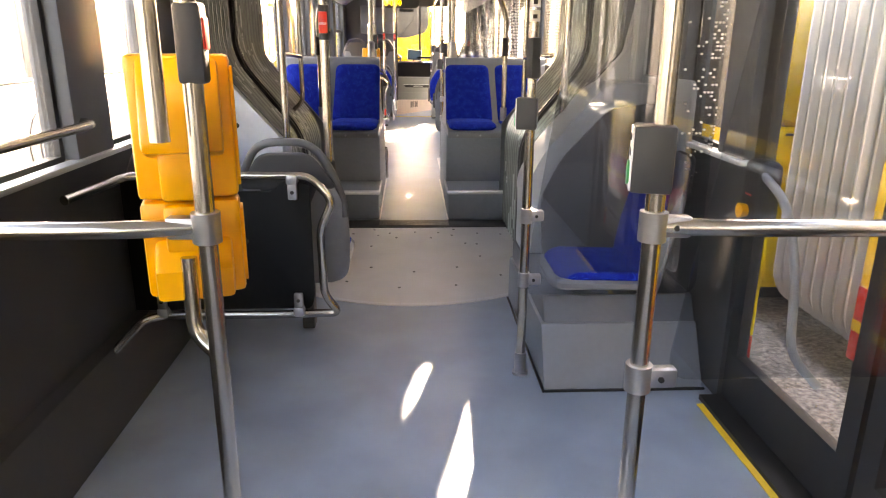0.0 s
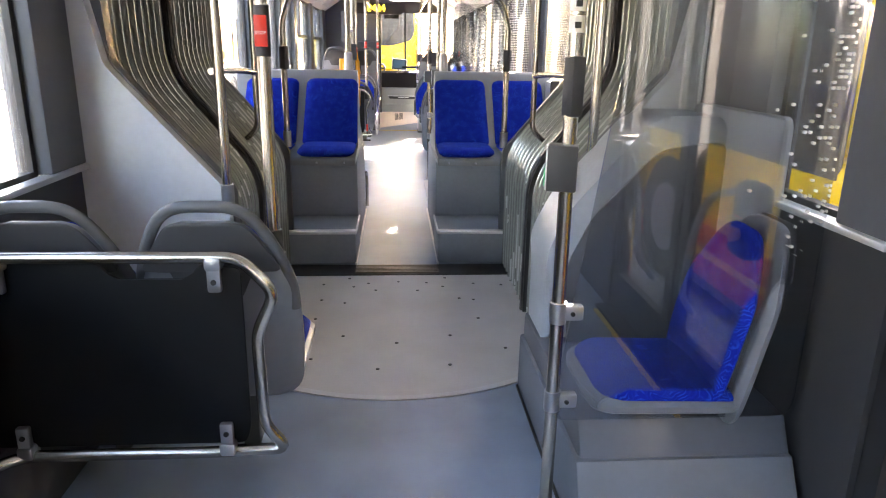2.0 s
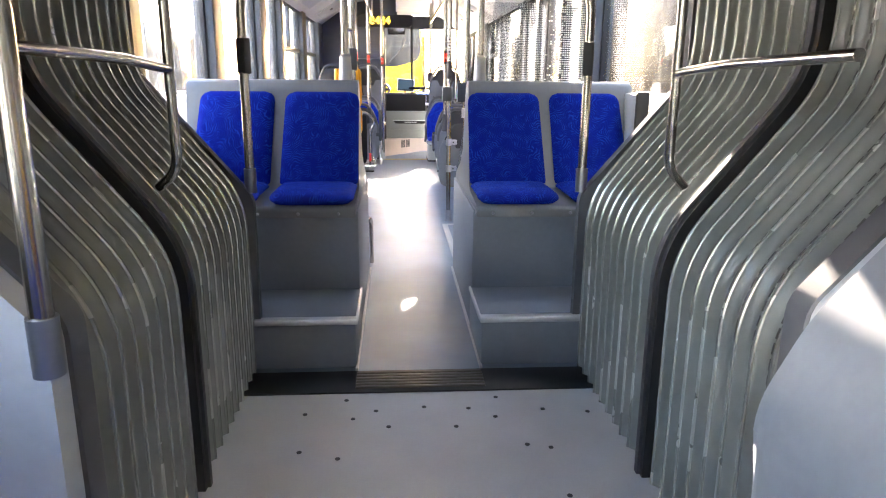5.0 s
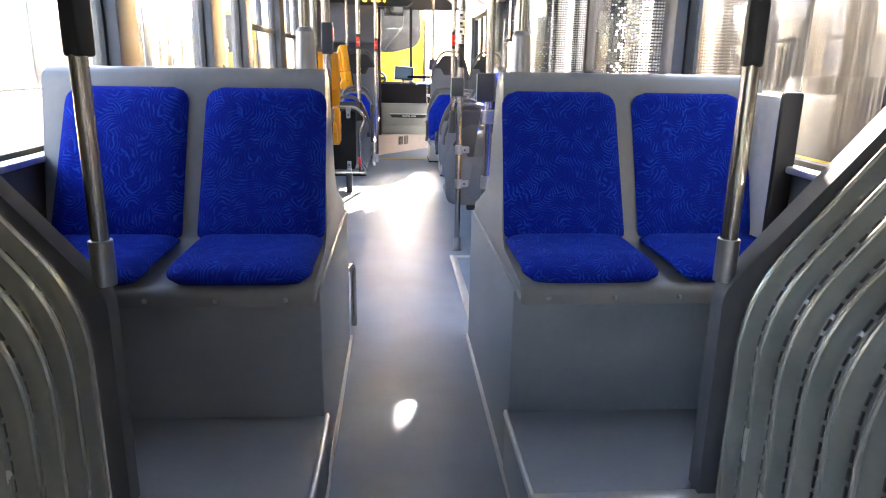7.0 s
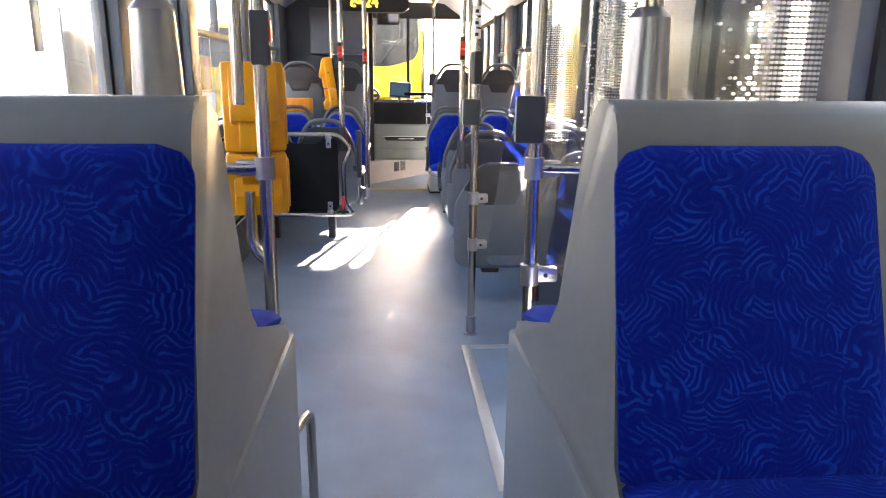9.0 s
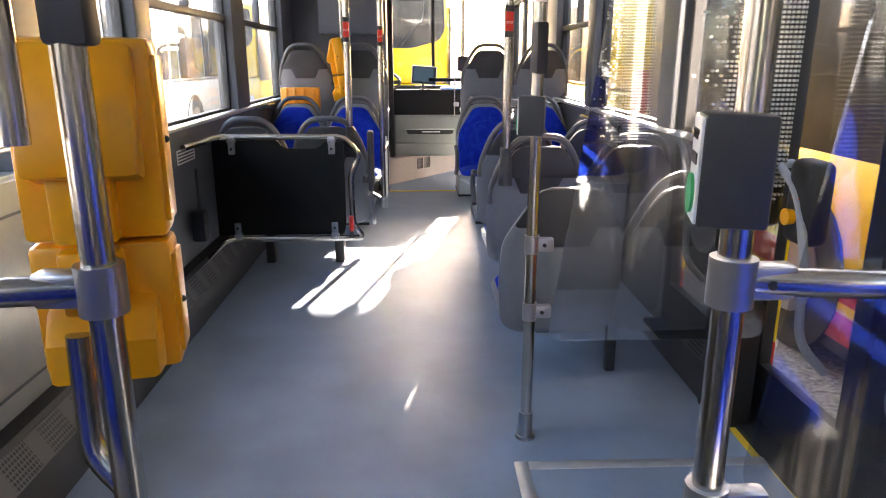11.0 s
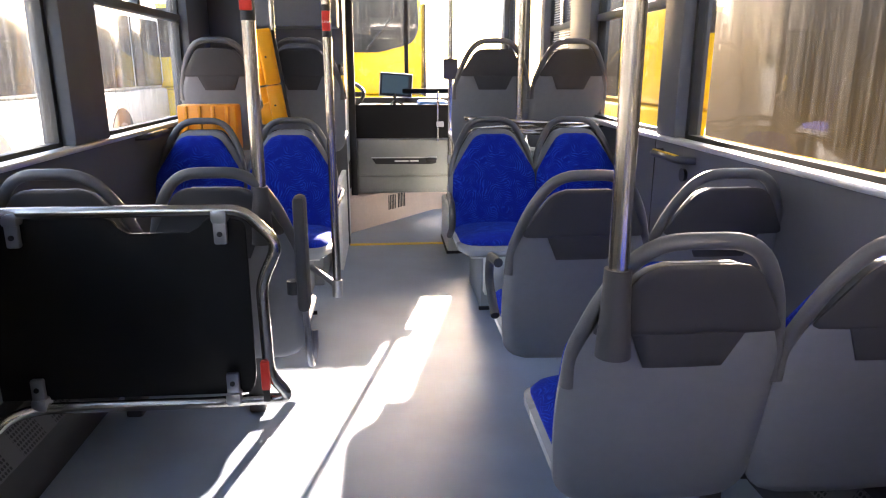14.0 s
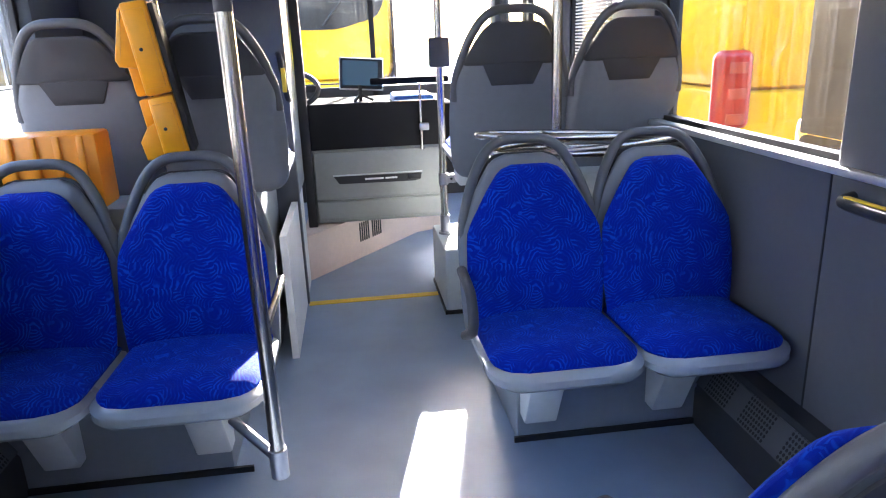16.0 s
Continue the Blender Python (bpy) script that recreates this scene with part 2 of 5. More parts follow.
def perforated(name, color):
    """Dark plastic with rows of small holes in patches."""
    m = plain(name, color, 0.5)
    n, l = nodes(m)
    b = n["Principled BSDF"]
    co, v, lt, wave, gate = n.new("ShaderNodeTexCoord"), n.new("ShaderNodeTexVoronoi"), n.new("ShaderNodeMath"), n.new("ShaderNodeTexWave"), n.new("ShaderNodeMath")
    mp, mix = n.new("ShaderNodeMapping"), n.new("ShaderNodeMix")
    mp.inputs["Scale"].default_value = (0, 1, 1)
    v.inputs["Scale"].default_value, v.inputs["Randomness"].default_value = 75, 0.0
    wave.bands_direction = "Y"
    wave.inputs["Scale"].default_value = 1.6
    lt.operation, gate.operation = "LESS_THAN", "GREATER_THAN"
    lt.inputs[1].default_value, gate.inputs[1].default_value = 0.36, 0.25
    both = n.new("ShaderNodeMath")
    both.operation = "MULTIPLY"
    l.new(co.outputs["Object"], mp.inputs["Vector"])
    l.new(mp.outputs[0], v.inputs["Vector"])
    l.new(co.outputs["Object"], wave.inputs["Vector"])
    l.new(v.outputs["Distance"], lt.inputs[0])
    l.new(wave.outputs["Fac"], gate.inputs[0])
    l.new(lt.outputs[0], both.inputs[0])
    l.new(gate.outputs[0], both.inputs[1])
    mix.data_type = "RGBA"
    mix.inputs["A"].default_value, mix.inputs["B"].default_value = (*color, 1), (0.004, 0.004, 0.004, 1)
    l.new(both.outputs[0], mix.inputs["Factor"])
    l.new(mix.outputs["Result"], b.inputs["Base Color"])
    return m


VINYL = plain("floor_vinyl", (0.235, 0.295, 0.385), 0.37, grain=0.16, scale=350, bump=0.25, bump_scale=700, stain=0.16)
ALU_FLOOR = plain("turntable_sheet", (0.56, 0.55, 0.54), 0.5, grain=0.06, scale=120, bump=0.2, bump_scale=500)
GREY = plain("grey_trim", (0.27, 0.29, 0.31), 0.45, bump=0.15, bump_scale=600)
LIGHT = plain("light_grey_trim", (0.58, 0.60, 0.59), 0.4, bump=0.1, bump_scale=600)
GRILLE = perforated("perforated_grille", (0.09, 0.09, 0.092))
DARK = plain("anthracite_trim", (0.034, 0.034, 0.036), 0.5, bump=0.15, bump_scale=500)
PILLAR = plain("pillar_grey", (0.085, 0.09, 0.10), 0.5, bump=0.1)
BOX_GREY = plain("podium_grey", (0.22, 0.245, 0.275), 0.42, bump=0.15, bump_scale=500)
SHELL = plain("seat_shell_grey", (0.15, 0.158, 0.175), 0.5, bump=0.3, bump_scale=700)
SHELL_DARK = plain("seat_shell_dark", (0.036, 0.036, 0.040), 0.6, bump=0.3, bump_scale=700)
RIM = plain("seat_rim_grey", (0.27, 0.29, 0.31), 0.27, coat=0.2)
PODIUM_RIM = plain("podium_moulding_grey", (0.20, 0.205, 0.21), 0.4, stain=0.04)
CONSOLE = plain("console_grey", (0.31, 0.335, 0.36), 0.4)
BOX_MID = plain("seat_box_grey", (0.15, 0.165, 0.19), 0.45, bump=0.1)
BOX_DARK = plain("seat_box_dark", (0.085, 0.095, 0.115), 0.45, bump=0.1)
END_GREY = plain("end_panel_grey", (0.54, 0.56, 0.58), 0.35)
HANDLE = plain("handle_grey", (0.085, 0.086, 0.092), 0.45, bump=0.2, bump_scale=700)
BLACK = plain("black_rubber", (0.012, 0.012, 0.013), 0.55)
PANEL_BLACK = plain("black_board", (0.005, 0.005, 0.0055), 0.5, stain=0.3, spec=0.2)
YELLOW = plain("yellow_plastic", (0.84, 0.35, 0.004), 0.34, stain=0.1)
STEEL = brushed("brushed_steel", (0.50, 0.47, 0.425), 0.22)
ALU = plain("cast_aluminium", (0.38, 0.38, 0.40), 0.34, 0.92)
EDGE = plain("aluminium_nosing", (0.62, 0.63, 0.64), 0.35, 0.7)
BELLOWS = plain("bellows_rubber", (0.21, 0.22, 0.20), 0.32, bump=0.15, bump_scale=300, stain=0.25, coat=0.25)
# paler than the rubber: the highlight on each fold is partly put into this colour
RIB_METAL = plain("bellows_rib", (0.44, 0.45, 0.42), 0.25, 0.6)
STITCH = plain("dark_stitching", (0.06, 0.06, 0.055), 0.7)
FABRIC = fabric("blue_plush")
WHITE = plain("white_lining", (0.74, 0.74, 0.72), 0.4)
CREAM = plain("beige_lining", (0.66, 0.53, 0.45), 0.5)
CAB_GREY = plain("cab_door_grey", (0.23, 0.24, 0.225), 0.5, bump=0.1)
RED = plain("red_plastic", (0.65, 0.03, 0.015), 0.35)
GREEN = plain("green_button", (0.02, 0.36, 0.12), 0.4)
LINE = plain("yellow_line", (0.80, 0.52, 0.03), 0.5)
GLASS = pane_glass("window_glass", dirt=0.10)
GLASS_RIGHT = pane_glass("streaked_window_glass", dirt=0.03)
GLASS_CLEAN = pane_glass("lightly_streaked_glass", dirt=0.018)
GLASS_FRONT = pane_glass("windscreen_glass", dirt=0.006, gloss=0.2)
GLASS_SPARSE = pane_glass("sparsely_dotted_glass", dirt=0.03, dots=58, dense=(-0.5, 0.3))
PERSPEX = pane_glass("partition_glass", (0.82, 0.84, 0.86), dirt=0.003, gloss=0.4, base=0.30, screen=(0.80, 1.0))
PERSPEX_REAR = pane_glass("rear_partition_glass", (0.80, 0.82, 0.84), dirt=0.004, gloss=0.4, base=0.13, screen=(0.86, 1.35))
PERSPEX_DOTTED = pane_glass("dotted_screen_glass", (0.82, 0.84, 0.86), dirt=0.004, gloss=0.4, base=0.06, screen=(0.80, 1.05))
PERSPEX_LOW = pane_glass("clear_screen_glass", (0.82, 0.84, 0.86), dirt=0.004, gloss=0.4, base=0.06)
GLASS_DOOR = pane_glass("door_glass", dirt=0.006)
LED = glow("amber_led", (1.0, 0.55, 0.02), 1.0)
SCREEN = glow("display_screen", (0.10, 0.26, 0.40), 0.017)
ASPHALT = plain("asphalt", (0.19, 0.185, 0.175), 0.7, grain=2.0, scale=42, bump=1.0, bump_scale=70, stain=0.25)
BUS_YELLOW = plain("bus_yellow_paint", (0.83, 0.54, 0.01), 0.25, coat=0.5)
BUS_RED = plain("bus_red_paint", (0.55, 0.03, 0.02), 0.25, coat=0.5)
BUS_WHITE = plain("bus_white_paint", (0.8, 0.8, 0.78), 0.3)
BUS_GLASS = plain("bus_dark_window", (0.045, 0.043, 0.038), 0.45, spec=0.04, stain=0.3)
BUS_RIB = plain("pale_bellows", (0.55, 0.55, 0.52), 0.5)
# window glare put into a paler grey, so the rear left view burns out
BUS_PALE = plain("grey_bus_window", (0.20, 0.19, 0.17), 0.15)
BUS_DUSTY = plain("dusty_bus_window", (0.05, 0.047, 0.042), 0.1, spec=0.3)
TYRE = plain("tyre", (0.02, 0.02, 0.02), 0.8)
LAMP_RED = plain("lamp_red", (0.42, 0.006, 0.004), 0.3)
BARS = plain("print_dark", (0.03, 0.03, 0.035), 0.5)
BARS_LIGHT = plain("print_light", (0.75, 0.75, 0.75), 0.5)
ORANGE = plain("orange_plastic", (0.85, 0.30, 0.01), 0.4)
STICKER = plain("sticker_blue", (0.02, 0.12, 0.42), 0.4)


# ---- building tools ----
def part(name, bm, material, parent=None, label="", smooth=True, m=None):
    """Links a bmesh as one mesh object, under a thing or a part."""
    data = bpy.data.meshes.new(name)
    bmesh.ops.recalc_face_normals(bm, faces=bm.faces)
    bm.to_mesh(data)
    bm.free()
    data.materials.append(material)
    if smooth:
        data.shade_smooth()
        data.set_sharp_from_angle(angle=radians(38))
    ob = new(name, data)
    if m is not None:
        ob.matrix_basis = m
    ob.parent = parent
    if label:
        ob["label"] = label
    return ob


def thing(name, place, label, category, group="", turn=0.0, kind=""):
    ob = new(name)
    ob.empty_display_size = 0.1
    ob.matrix_basis = pose(*place, 0, 0, turn)
    return tagged(ob, label, category, group, kind)


def setting(name, bm, material, label, category, smooth=True):
    return tagged(part(name, bm, material, None, label, smooth), label, category, "", "structure")


def box(bm, x0, x1, y0, y1, z0, z1, bevel=0.0, seg=2):
    r = bmesh.ops.create_cube(bm, size=1.0)["verts"]
    for v in r:
        v.co = Vector(((x0 + x1) / 2 + v.co.x * (x1 - x0), (y0 + y1) / 2 + v.co.y * (y1 - y0), (z0 + z1) / 2 + v.co.z * (z1 - z0)))
    if bevel:
        edges = list({e for v in r for e in v.link_edges})
        bmesh.ops.bevel(bm, geom=edges, offset=bevel, segments=seg, affect="EDGES", profile=0.5)
    return bm


def boxes(*rows, bevel=0.0):
    bm = bmesh.new()
    for row in rows:
        box(bm, *row, bevel=bevel)
    return bm


def prism(bm, outline, axis, a, b, bevel=0.0):
    """An outline in the two other axes, drawn out along one axis from a to b."""
    def at(p, h):
        q = list(p)
        q.insert("xyz".index(axis), h)
        return bm.verts.new(q)
    low, high = [at(p, a) for p in outline], [at(p, b) for p in outline]
    n = len(outline)
    faces = [bm.faces.new(low), bm.faces.new(high[::-1])]
    faces += [bm.faces.new((low[i], high[i], high[(i + 1) % n], low[(i + 1) % n])) for i in range(n)]
    if bevel:
        edges = [e for f in faces[:2] for e in f.edges]
        bmesh.ops.bevel(bm, geom=edges, offset=bevel, segments=2, affect="EDGES", profile=0.5)
    return bm


def rounded(points, r, n=5):
    """A polyline with its corners rounded."""
    pts = [Vector(p) for p in points]
    out = [pts[0]]
    for a, b, c in zip(pts, pts[1:], pts[2:]):
        d = min(r, (a - b).length * 0.49, (c - b).length * 0.49)
        p, q = b + (a - b).normalized() * d, b + (c - b).normalized() * d
        out += [(p * (1 - t) + b * t) * (1 - t) + (b * (1 - t) + q * t) * t for t in (i / n for i in range(n + 1))]
    return out + [pts[-1]]


def tube(bm, points, radius, seg=12, bend=0.06, squash=1.0):
    """A round bar along a polyline with rounded corners and closed ends."""
    pts = rounded(points, bend) if len(points) > 2 and bend else [Vector(p) for p in points]
    rings, side = [], None
    for i, p in enumerate(pts):
        d = (pts[min(i + 1, len(pts) - 1)] - pts[max(i - 1, 0)]).normalized()
        if side is None:
            side = d.orthogonal().normalized()
        side = (side - d * side.dot(d)).normalized()
        up = d.cross(side)
        rings.append([bm.verts.new(p + (side * math.cos(a) + up * math.sin(a) * squash) * radius) for a in (2 * math.pi * k / seg for k in range(seg))])
    for a, b in zip(rings, rings[1:]):
        for k in range(seg):
            bm.faces.new((a[k], a[(k + 1) % seg], b[(k + 1) % seg], b[k]))
    bm.faces.new(rings[0][::-1])
    bm.faces.new(rings[-1])
    return bm


def cyl(bm, x, y, z0, z1, r, seg=16, r2=None):
    m = Matrix.Translation((x, y, (z0 + z1) / 2))
    bmesh.ops.create_cone(bm, cap_ends=True, segments=seg, radius1=r, radius2=r if r2 is None else r2, depth=z1 - z0, matrix=m)
    return bm


def pillow(bm, width, height, thick, place, nu=12, nv=14, edge=0.12, power=6):
    """A padded slab. width(v): half width at v from 0 to 1; place(x, v, c): where a point across, along and through it lies (c from -1 to 1)."""
    def grid(sign):
        rows = []
        for j in range(nv + 1):
            v = 0.5 * j / nv + 0.25 - 0.25 * math.cos(math.pi * j / nv)
            row = []
            for i in range(nu + 1):
                u = -1 + 2 * i / nu
                s = math.sin(u * math.pi / 2) * 0.35 + u * 0.65
                fall = max(0.0, 1 - abs(s) ** power) ** 0.5 * max(0.0, 1 - abs(2 * v - 1) ** (power * 1.5)) ** 0.5
                row.append(bm.verts.new(place(s * width(v), v * height, sign * thick / 2 * (edge + (1 - edge) * fall))))
            rows.append(row)
        for j in range(nv):
            for i in range(nu):
                f = (rows[j][i], rows[j][i + 1], rows[j + 1][i + 1], rows[j + 1][i])
                bm.faces.new(f if sign > 0 else f[::-1])
        return rows
    a, b = grid(1), grid(-1)
    rim = [(0, i) for i in range(nu)] + [(j, nu) for j in range(nv)] + [(nv, i) for i in range(nu, 0, -1)] + [(j, 0) for j in range(nv, 0, -1)]
    for (j, i), (k, h) in zip(rim, rim[1:] + rim[:1]):
        bm.faces.new((a[j][i], b[j][i], b[k][h], a[k][h]))
    return bm


def round_ends(width, height, low, high):
    """A width that closes in arcs of these radii at the two ends."""
    def at(v):
        w = width(v)
        for d, r in ((v * height, low), ((1 - v) * height, high)):
            if d < r:
                w -= r - math.sqrt(max(0.0, r * r - (r - d) ** 2))
        return w
    return at


def text_mesh(name, words, size, material, parent, m, label=""):
    """Lettering in the built-in font, turned into a mesh."""
    curve = bpy.data.curves.new(name, "FONT")
    curve.body, curve.size, curve.extrude = words, size, 0.0008
    curve.align_x, curve.align_y = "CENTER", "CENTER"
    ob = new("letters", curve)
    data = bpy.data.meshes.new_from_object(ob.evaluated_get(bpy.context.evaluated_depsgraph_get()))
    bpy.data.objects.remove(ob)
    data.materials.clear()
    data.materials.append(material)
    made = new(name, data)
    made.matrix_basis = m
    made.parent = parent
    if label:
        made["label"] = label
    return made


# ---- the bus shell ----
W, FLOOR_LOW = 1.2, -0.34
Y0, Y1 = -3.0, 15.7
SILL, TOP, ROOF = 0.94, 2.0, 2.33

setting("ground", boxes((-60, 60, -60, 80, FLOOR_LOW - 0.1, FLOOR_LOW)), ASPHALT, "sunlit grey asphalt of the bus yard", "asphalt")
rear_floor = boxes((-W, W, Y0, 3.2, -0.06, 0.0))
setting("floor", rear_floor, VINYL, "blue-grey speckled vinyl bus floor", "floor")
# floor cut round the turntable
bm = bmesh.new()
arc = [(1.04 * math.sin(a), 4.57 - 1.04 * math.cos(a)) for a in (radians(-52 + 104 * i / 40) for i in range(41))]
prism(bm, [(-W, 3.2)] + [(W, 3.2), (W, arc[-1][1])] + arc[::-1] + [(-W, arc[0][1])], "z", -0.06, 0.0)
setting("floor", bm, VINYL, "blue-grey vinyl floor cut round the turntable", "floor")
setting("floor", boxes((-W, W, 5.37, Y1, -0.06, 0.0)), VINYL, "blue-grey speckled vinyl bus floor", "floor")

turntable = thing("turntable", (0, 4.57, 0), "pale grey metal turntable plate with screws in the bus joint", "turntable")
bm = bmesh.new()
disc = [(1.03 * math.sin(a), -1.03 * math.cos(a)) for a in (radians(-90 + 180 * i / 60) for i in range(61))]
prism(bm, [(-1.03, 0.59)] + disc + [(1.03, 0.59)], "z", -0.03, -0.001)
part("plate", bm, ALU_FLOOR, turntable)
bm = bmesh.new()
ring = [(1.035 * math.sin(a), -1.035 * math.cos(a)) for a in (radians(-50 + 100 * i / 40) for i in range(41))]
ring2 = [(1.0 * math.sin(a), -1.0 * math.cos(a)) for a in (radians(-50 + 100 * i / 40) for i in range(41))]
prism(bm, ring + ring2[::-1], "z", -0.004, 0.003)
part("rim", bm, EDGE, turntable, "bright metal edge strip")
screw = bmesh.new()
cyl(screw, 0, 0, -0.001, 0.0015, 0.009, 10)
screw_ob = part("screw", screw, DARK, turntable)
screw_ob.location = (-0.18, 0.435, 0)
for r, n, off in ((0.46, 10, 0.3), (0.75, 14, 0.1)):
    for i in range(n):
        a = 2 * math.pi * i / n + off
        x, y = r * math.cos(a), r * math.sin(a)
        if abs(x) < 0.66 and y < 0.52:
            s = screw_ob.copy()
            scene.collection.objects.link(s)
            s.location = (x, y, 0)
for x, y in ((0.18, 0.44), (0.36, 0.16), (-0.3, 0.1), (-0.13, 0.31), (0.12, 0.3), (-0.45, 0.42), (0.47, 0.42), (0.3, 0.53), (-0.3, 0.53)):
    s = screw_ob.copy()
    scene.collection.objects.link(s)
    s.location = (x, y, 0)
# joint sill between turntable and front floor
sill = thing("joint_sill", (0, 5.16, 0), "black rubber sill strip with a ribbed metal plate at the bus joint", "sill")
part("strip", boxes((-0.75, 0.75, 0.0, 0.21, -0.03, 0.006), bevel=0.003), BLACK, sill)
plate = boxes(*[(-0.27, 0.27, 0.03 + 0.028 * i, 0.05 + 0.028 * i, 0.004, 0.012) for i in range(6)], bevel=0.002)
part("ribbed_plate", plate, plain("worn_metal", (0.10, 0.09, 0.075), 0.35, 0.6), sill)

# lower side walls with their trims
for side, name in ((-1, "wall_left"), (1, "wall_right")):
    spans = [(Y0, 3.74), (5.45, Y1)] if side < 0 else [(Y0, 0.9), (2.5, 3.74), (5.45, 7.5), (8.75, 13.85), (15.5, Y1)]
    for a, b in spans:
        x0, x1 = sorted((side * W, side * (W + 0.1)))
        setting(name, boxes((x0, x1, a, b, -0.06, SILL)), DARK if b < 4 else PILLAR, "dark grey plastic lower side wall of the bus", "wall")
        xs = sorted((side * (W - 0.035), side * (W + 0.02)))
        setting("trim", boxes((*xs, a, b, SILL, SILL + 0.022), bevel=0.006), EDGE, "bright window sill ledge", "sill")
        if b - a > 1 and side < 0 or a > 8:
            setting("heater_duct", prism(bmesh.new(), [(side * W, 0.0), (side * W, 0.26), (side * (W - 0.05), 0.25), (side * (W - 0.12), 0.13), (side * (W - 0.12), 0.0)], "y", a, b), DARK, "dark perforated heater duct along the wall", "heater")
            if side < 0 and a < 4:
                continue
            slope = Vector((0.07, 0, 0.12)).normalized() * 0.05
            mid = Vector((W - 0.085 - 0.003, 0, 0.19 + 0.002))
            grille = prism(bmesh.new(), [(side * (mid.x - slope.x), mid.z - slope.z), (side * (mid.x + slope.x), mid.z + slope.z), (side * (mid.x + slope.x - 0.004), mid.z + slope.z + 0.002), (side * (mid.x - slope.x - 0.004), mid.z - slope.z + 0.002)], "y", a + 0.1, b - 0.1)
            setting("heater_grille", grille, GRILLE, "perforated grille of the heater duct", "grille")
    xs = sorted((side * W, side * (W + 0.1)))
    setting("upper_" + name, boxes((*xs, Y0, 3.74, TOP, ROOF + 0.1), (*xs, 5.45, Y1, TOP, ROOF + 0.1)), PILLAR, "grey header above the bus windows", "wall")

LEFT_PILLARS = [(-3.0, -2.8), (-0.75, -0.45), (2.53, 2.83), (3.4, 3.74), (5.45, 5.75), (6.97, 7.2), (8.47, 8.78), (9.5, 9.68), (11.07, 11.40), (12.75, 13.4), (15.3, 15.7)]
RIGHT_PILLARS = [(-3.0, -2.8), (-0.75, -0.45), (0.7, 0.9), (2.5, 2.72), (3.15, 3.74), (5.45, 5.7), (7.1, 7.5), (8.75, 8.95), (9.62, 9.86), (11.19, 11.385), (12.5, 12.95), (13.7, 13.85), (15.5, 15.7)]
count = 0
for side, rows in ((-1, LEFT_PILLARS), (1, RIGHT_PILLARS)):
    for a, b in rows:
        xs = sorted((side * (W - 0.02), side * (W + 0.1)))
        setting("window_pillar", boxes((*xs, a, b, SILL + 0.02, TOP + 0.02), bevel=0.008), PILLAR, "dark grey window pillar", "pillar")
    for (_, a), (b, _) in zip(rows, rows[1:]):
        if (side > 0 and (abs(a - 0.9) < 0.01 or abs(a - 7.5) < 0.01 or abs(a - 13.85) < 0.01)) or (a < 4 < b):
            continue
        count += 1
        win = thing(f"window_{count}", (side * (W + 0.05), (a + b) / 2, SILL), "rain-streaked bus side window in a black rubber frame", "window", kind="structure")
        h, w = TOP - SILL, (b - a) / 2
        t = 0.02
        part("frame", boxes((-0.02, 0.02, -w, w, 0.016, 0.036), (-0.02, 0.02, -w, w, h - 0.03, h), (-0.02, 0.02, -w, -w + 0.025, 0.036, h - 0.03), (-0.02, 0.02, w - 0.025, w, 0.036, h - 0.03)), BLACK, win)
        pane = part("pane", boxes((-0.003, 0.003, -w + 0.02, w - 0.02, 0.03, h - 0.02)), GLASS if side < 0 else (GLASS_SPARSE if a > 12.9 else GLASS_RIGHT if a < 8 else GLASS_CLEAN), win)
        pane.visible_shadow = False
        if (side < 0 and a > 9.5) or (side > 0 and a > 11.3):
            part("transom", boxes((-0.03, 0.03, -w, w, 0.57, 0.61), bevel=0.006), PILLAR, win)
            part("mullion", boxes((-0.025, 0.025, -0.02, 0.02, 0.61, h - 0.03), bevel=0.004), PILLAR, win)

# painted outer skin below the windows
for side, rows in ((-1, ((Y0, 3.74), (5.45, Y1))), (1, ((Y0, 0.9), (2.5, 3.74), (5.45, 7.5), (8.75, 13.85), (15.5, Y1)))):
    for a, b in rows:
        xs = sorted((side * (W + 0.103), side * (W + 0.115)))
        setting("outer_panel", boxes((*xs, a, b, 0.27, SILL), bevel=0.004), BUS_YELLOW, "yellow painted outer side panel of the bus", "panel")
        setting("outer_panel", boxes((*xs, a, b, -0.12, 0.266), bevel=0.004), BUS_RED, "red painted lower outer panel of the bus", "panel")

# roof lining: a flat middle and sloping ducts
for a, b in ((Y0, 3.74), (5.45, Y1)):
    setting("ceiling", prism(bmesh.new(), [(-W - 0.1, ROOF + 0.1), (W + 0.1, ROOF + 0.1), (W, TOP - 0.03), (0.72, ROOF - 0.03), (0.45, ROOF), (-0.45, ROOF), (-0.72, ROOF - 0.03), (-W, TOP - 0.03)], "y", a, b), WHITE, "white ceiling lining of the bus", "ceiling")
    for side in (-1, 1):
        y = a + 0.5
        while y < b - 0.8:
            lid = thing("ceiling_flap", (side * 0.96, y + 0.4, 2.132), "grey service flap in the white roof lining", "flap", "ceiling flaps")
            lid.rotation_euler = (0, side * radians(34), 0)
            part("lid", boxes((-0.19, 0.19, -0.36, 0.36, -0.012, 0.0), bevel=0.005), LIGHT, lid)
            part("catch", boxes((-0.02, 0.02, -0.05, 0.05, -0.018, -0.01), bevel=0.003), DARK, lid)
            y += 1.5
# assumed dark tone that holds bounced light off the upper bellows
setting("ceiling", boxes((-W - 0.1, W + 0.1, 3.74, 5.45, 2.06, 2.16)), DARK, "roof of the bus joint, darkened to cut bounce light", "ceiling")
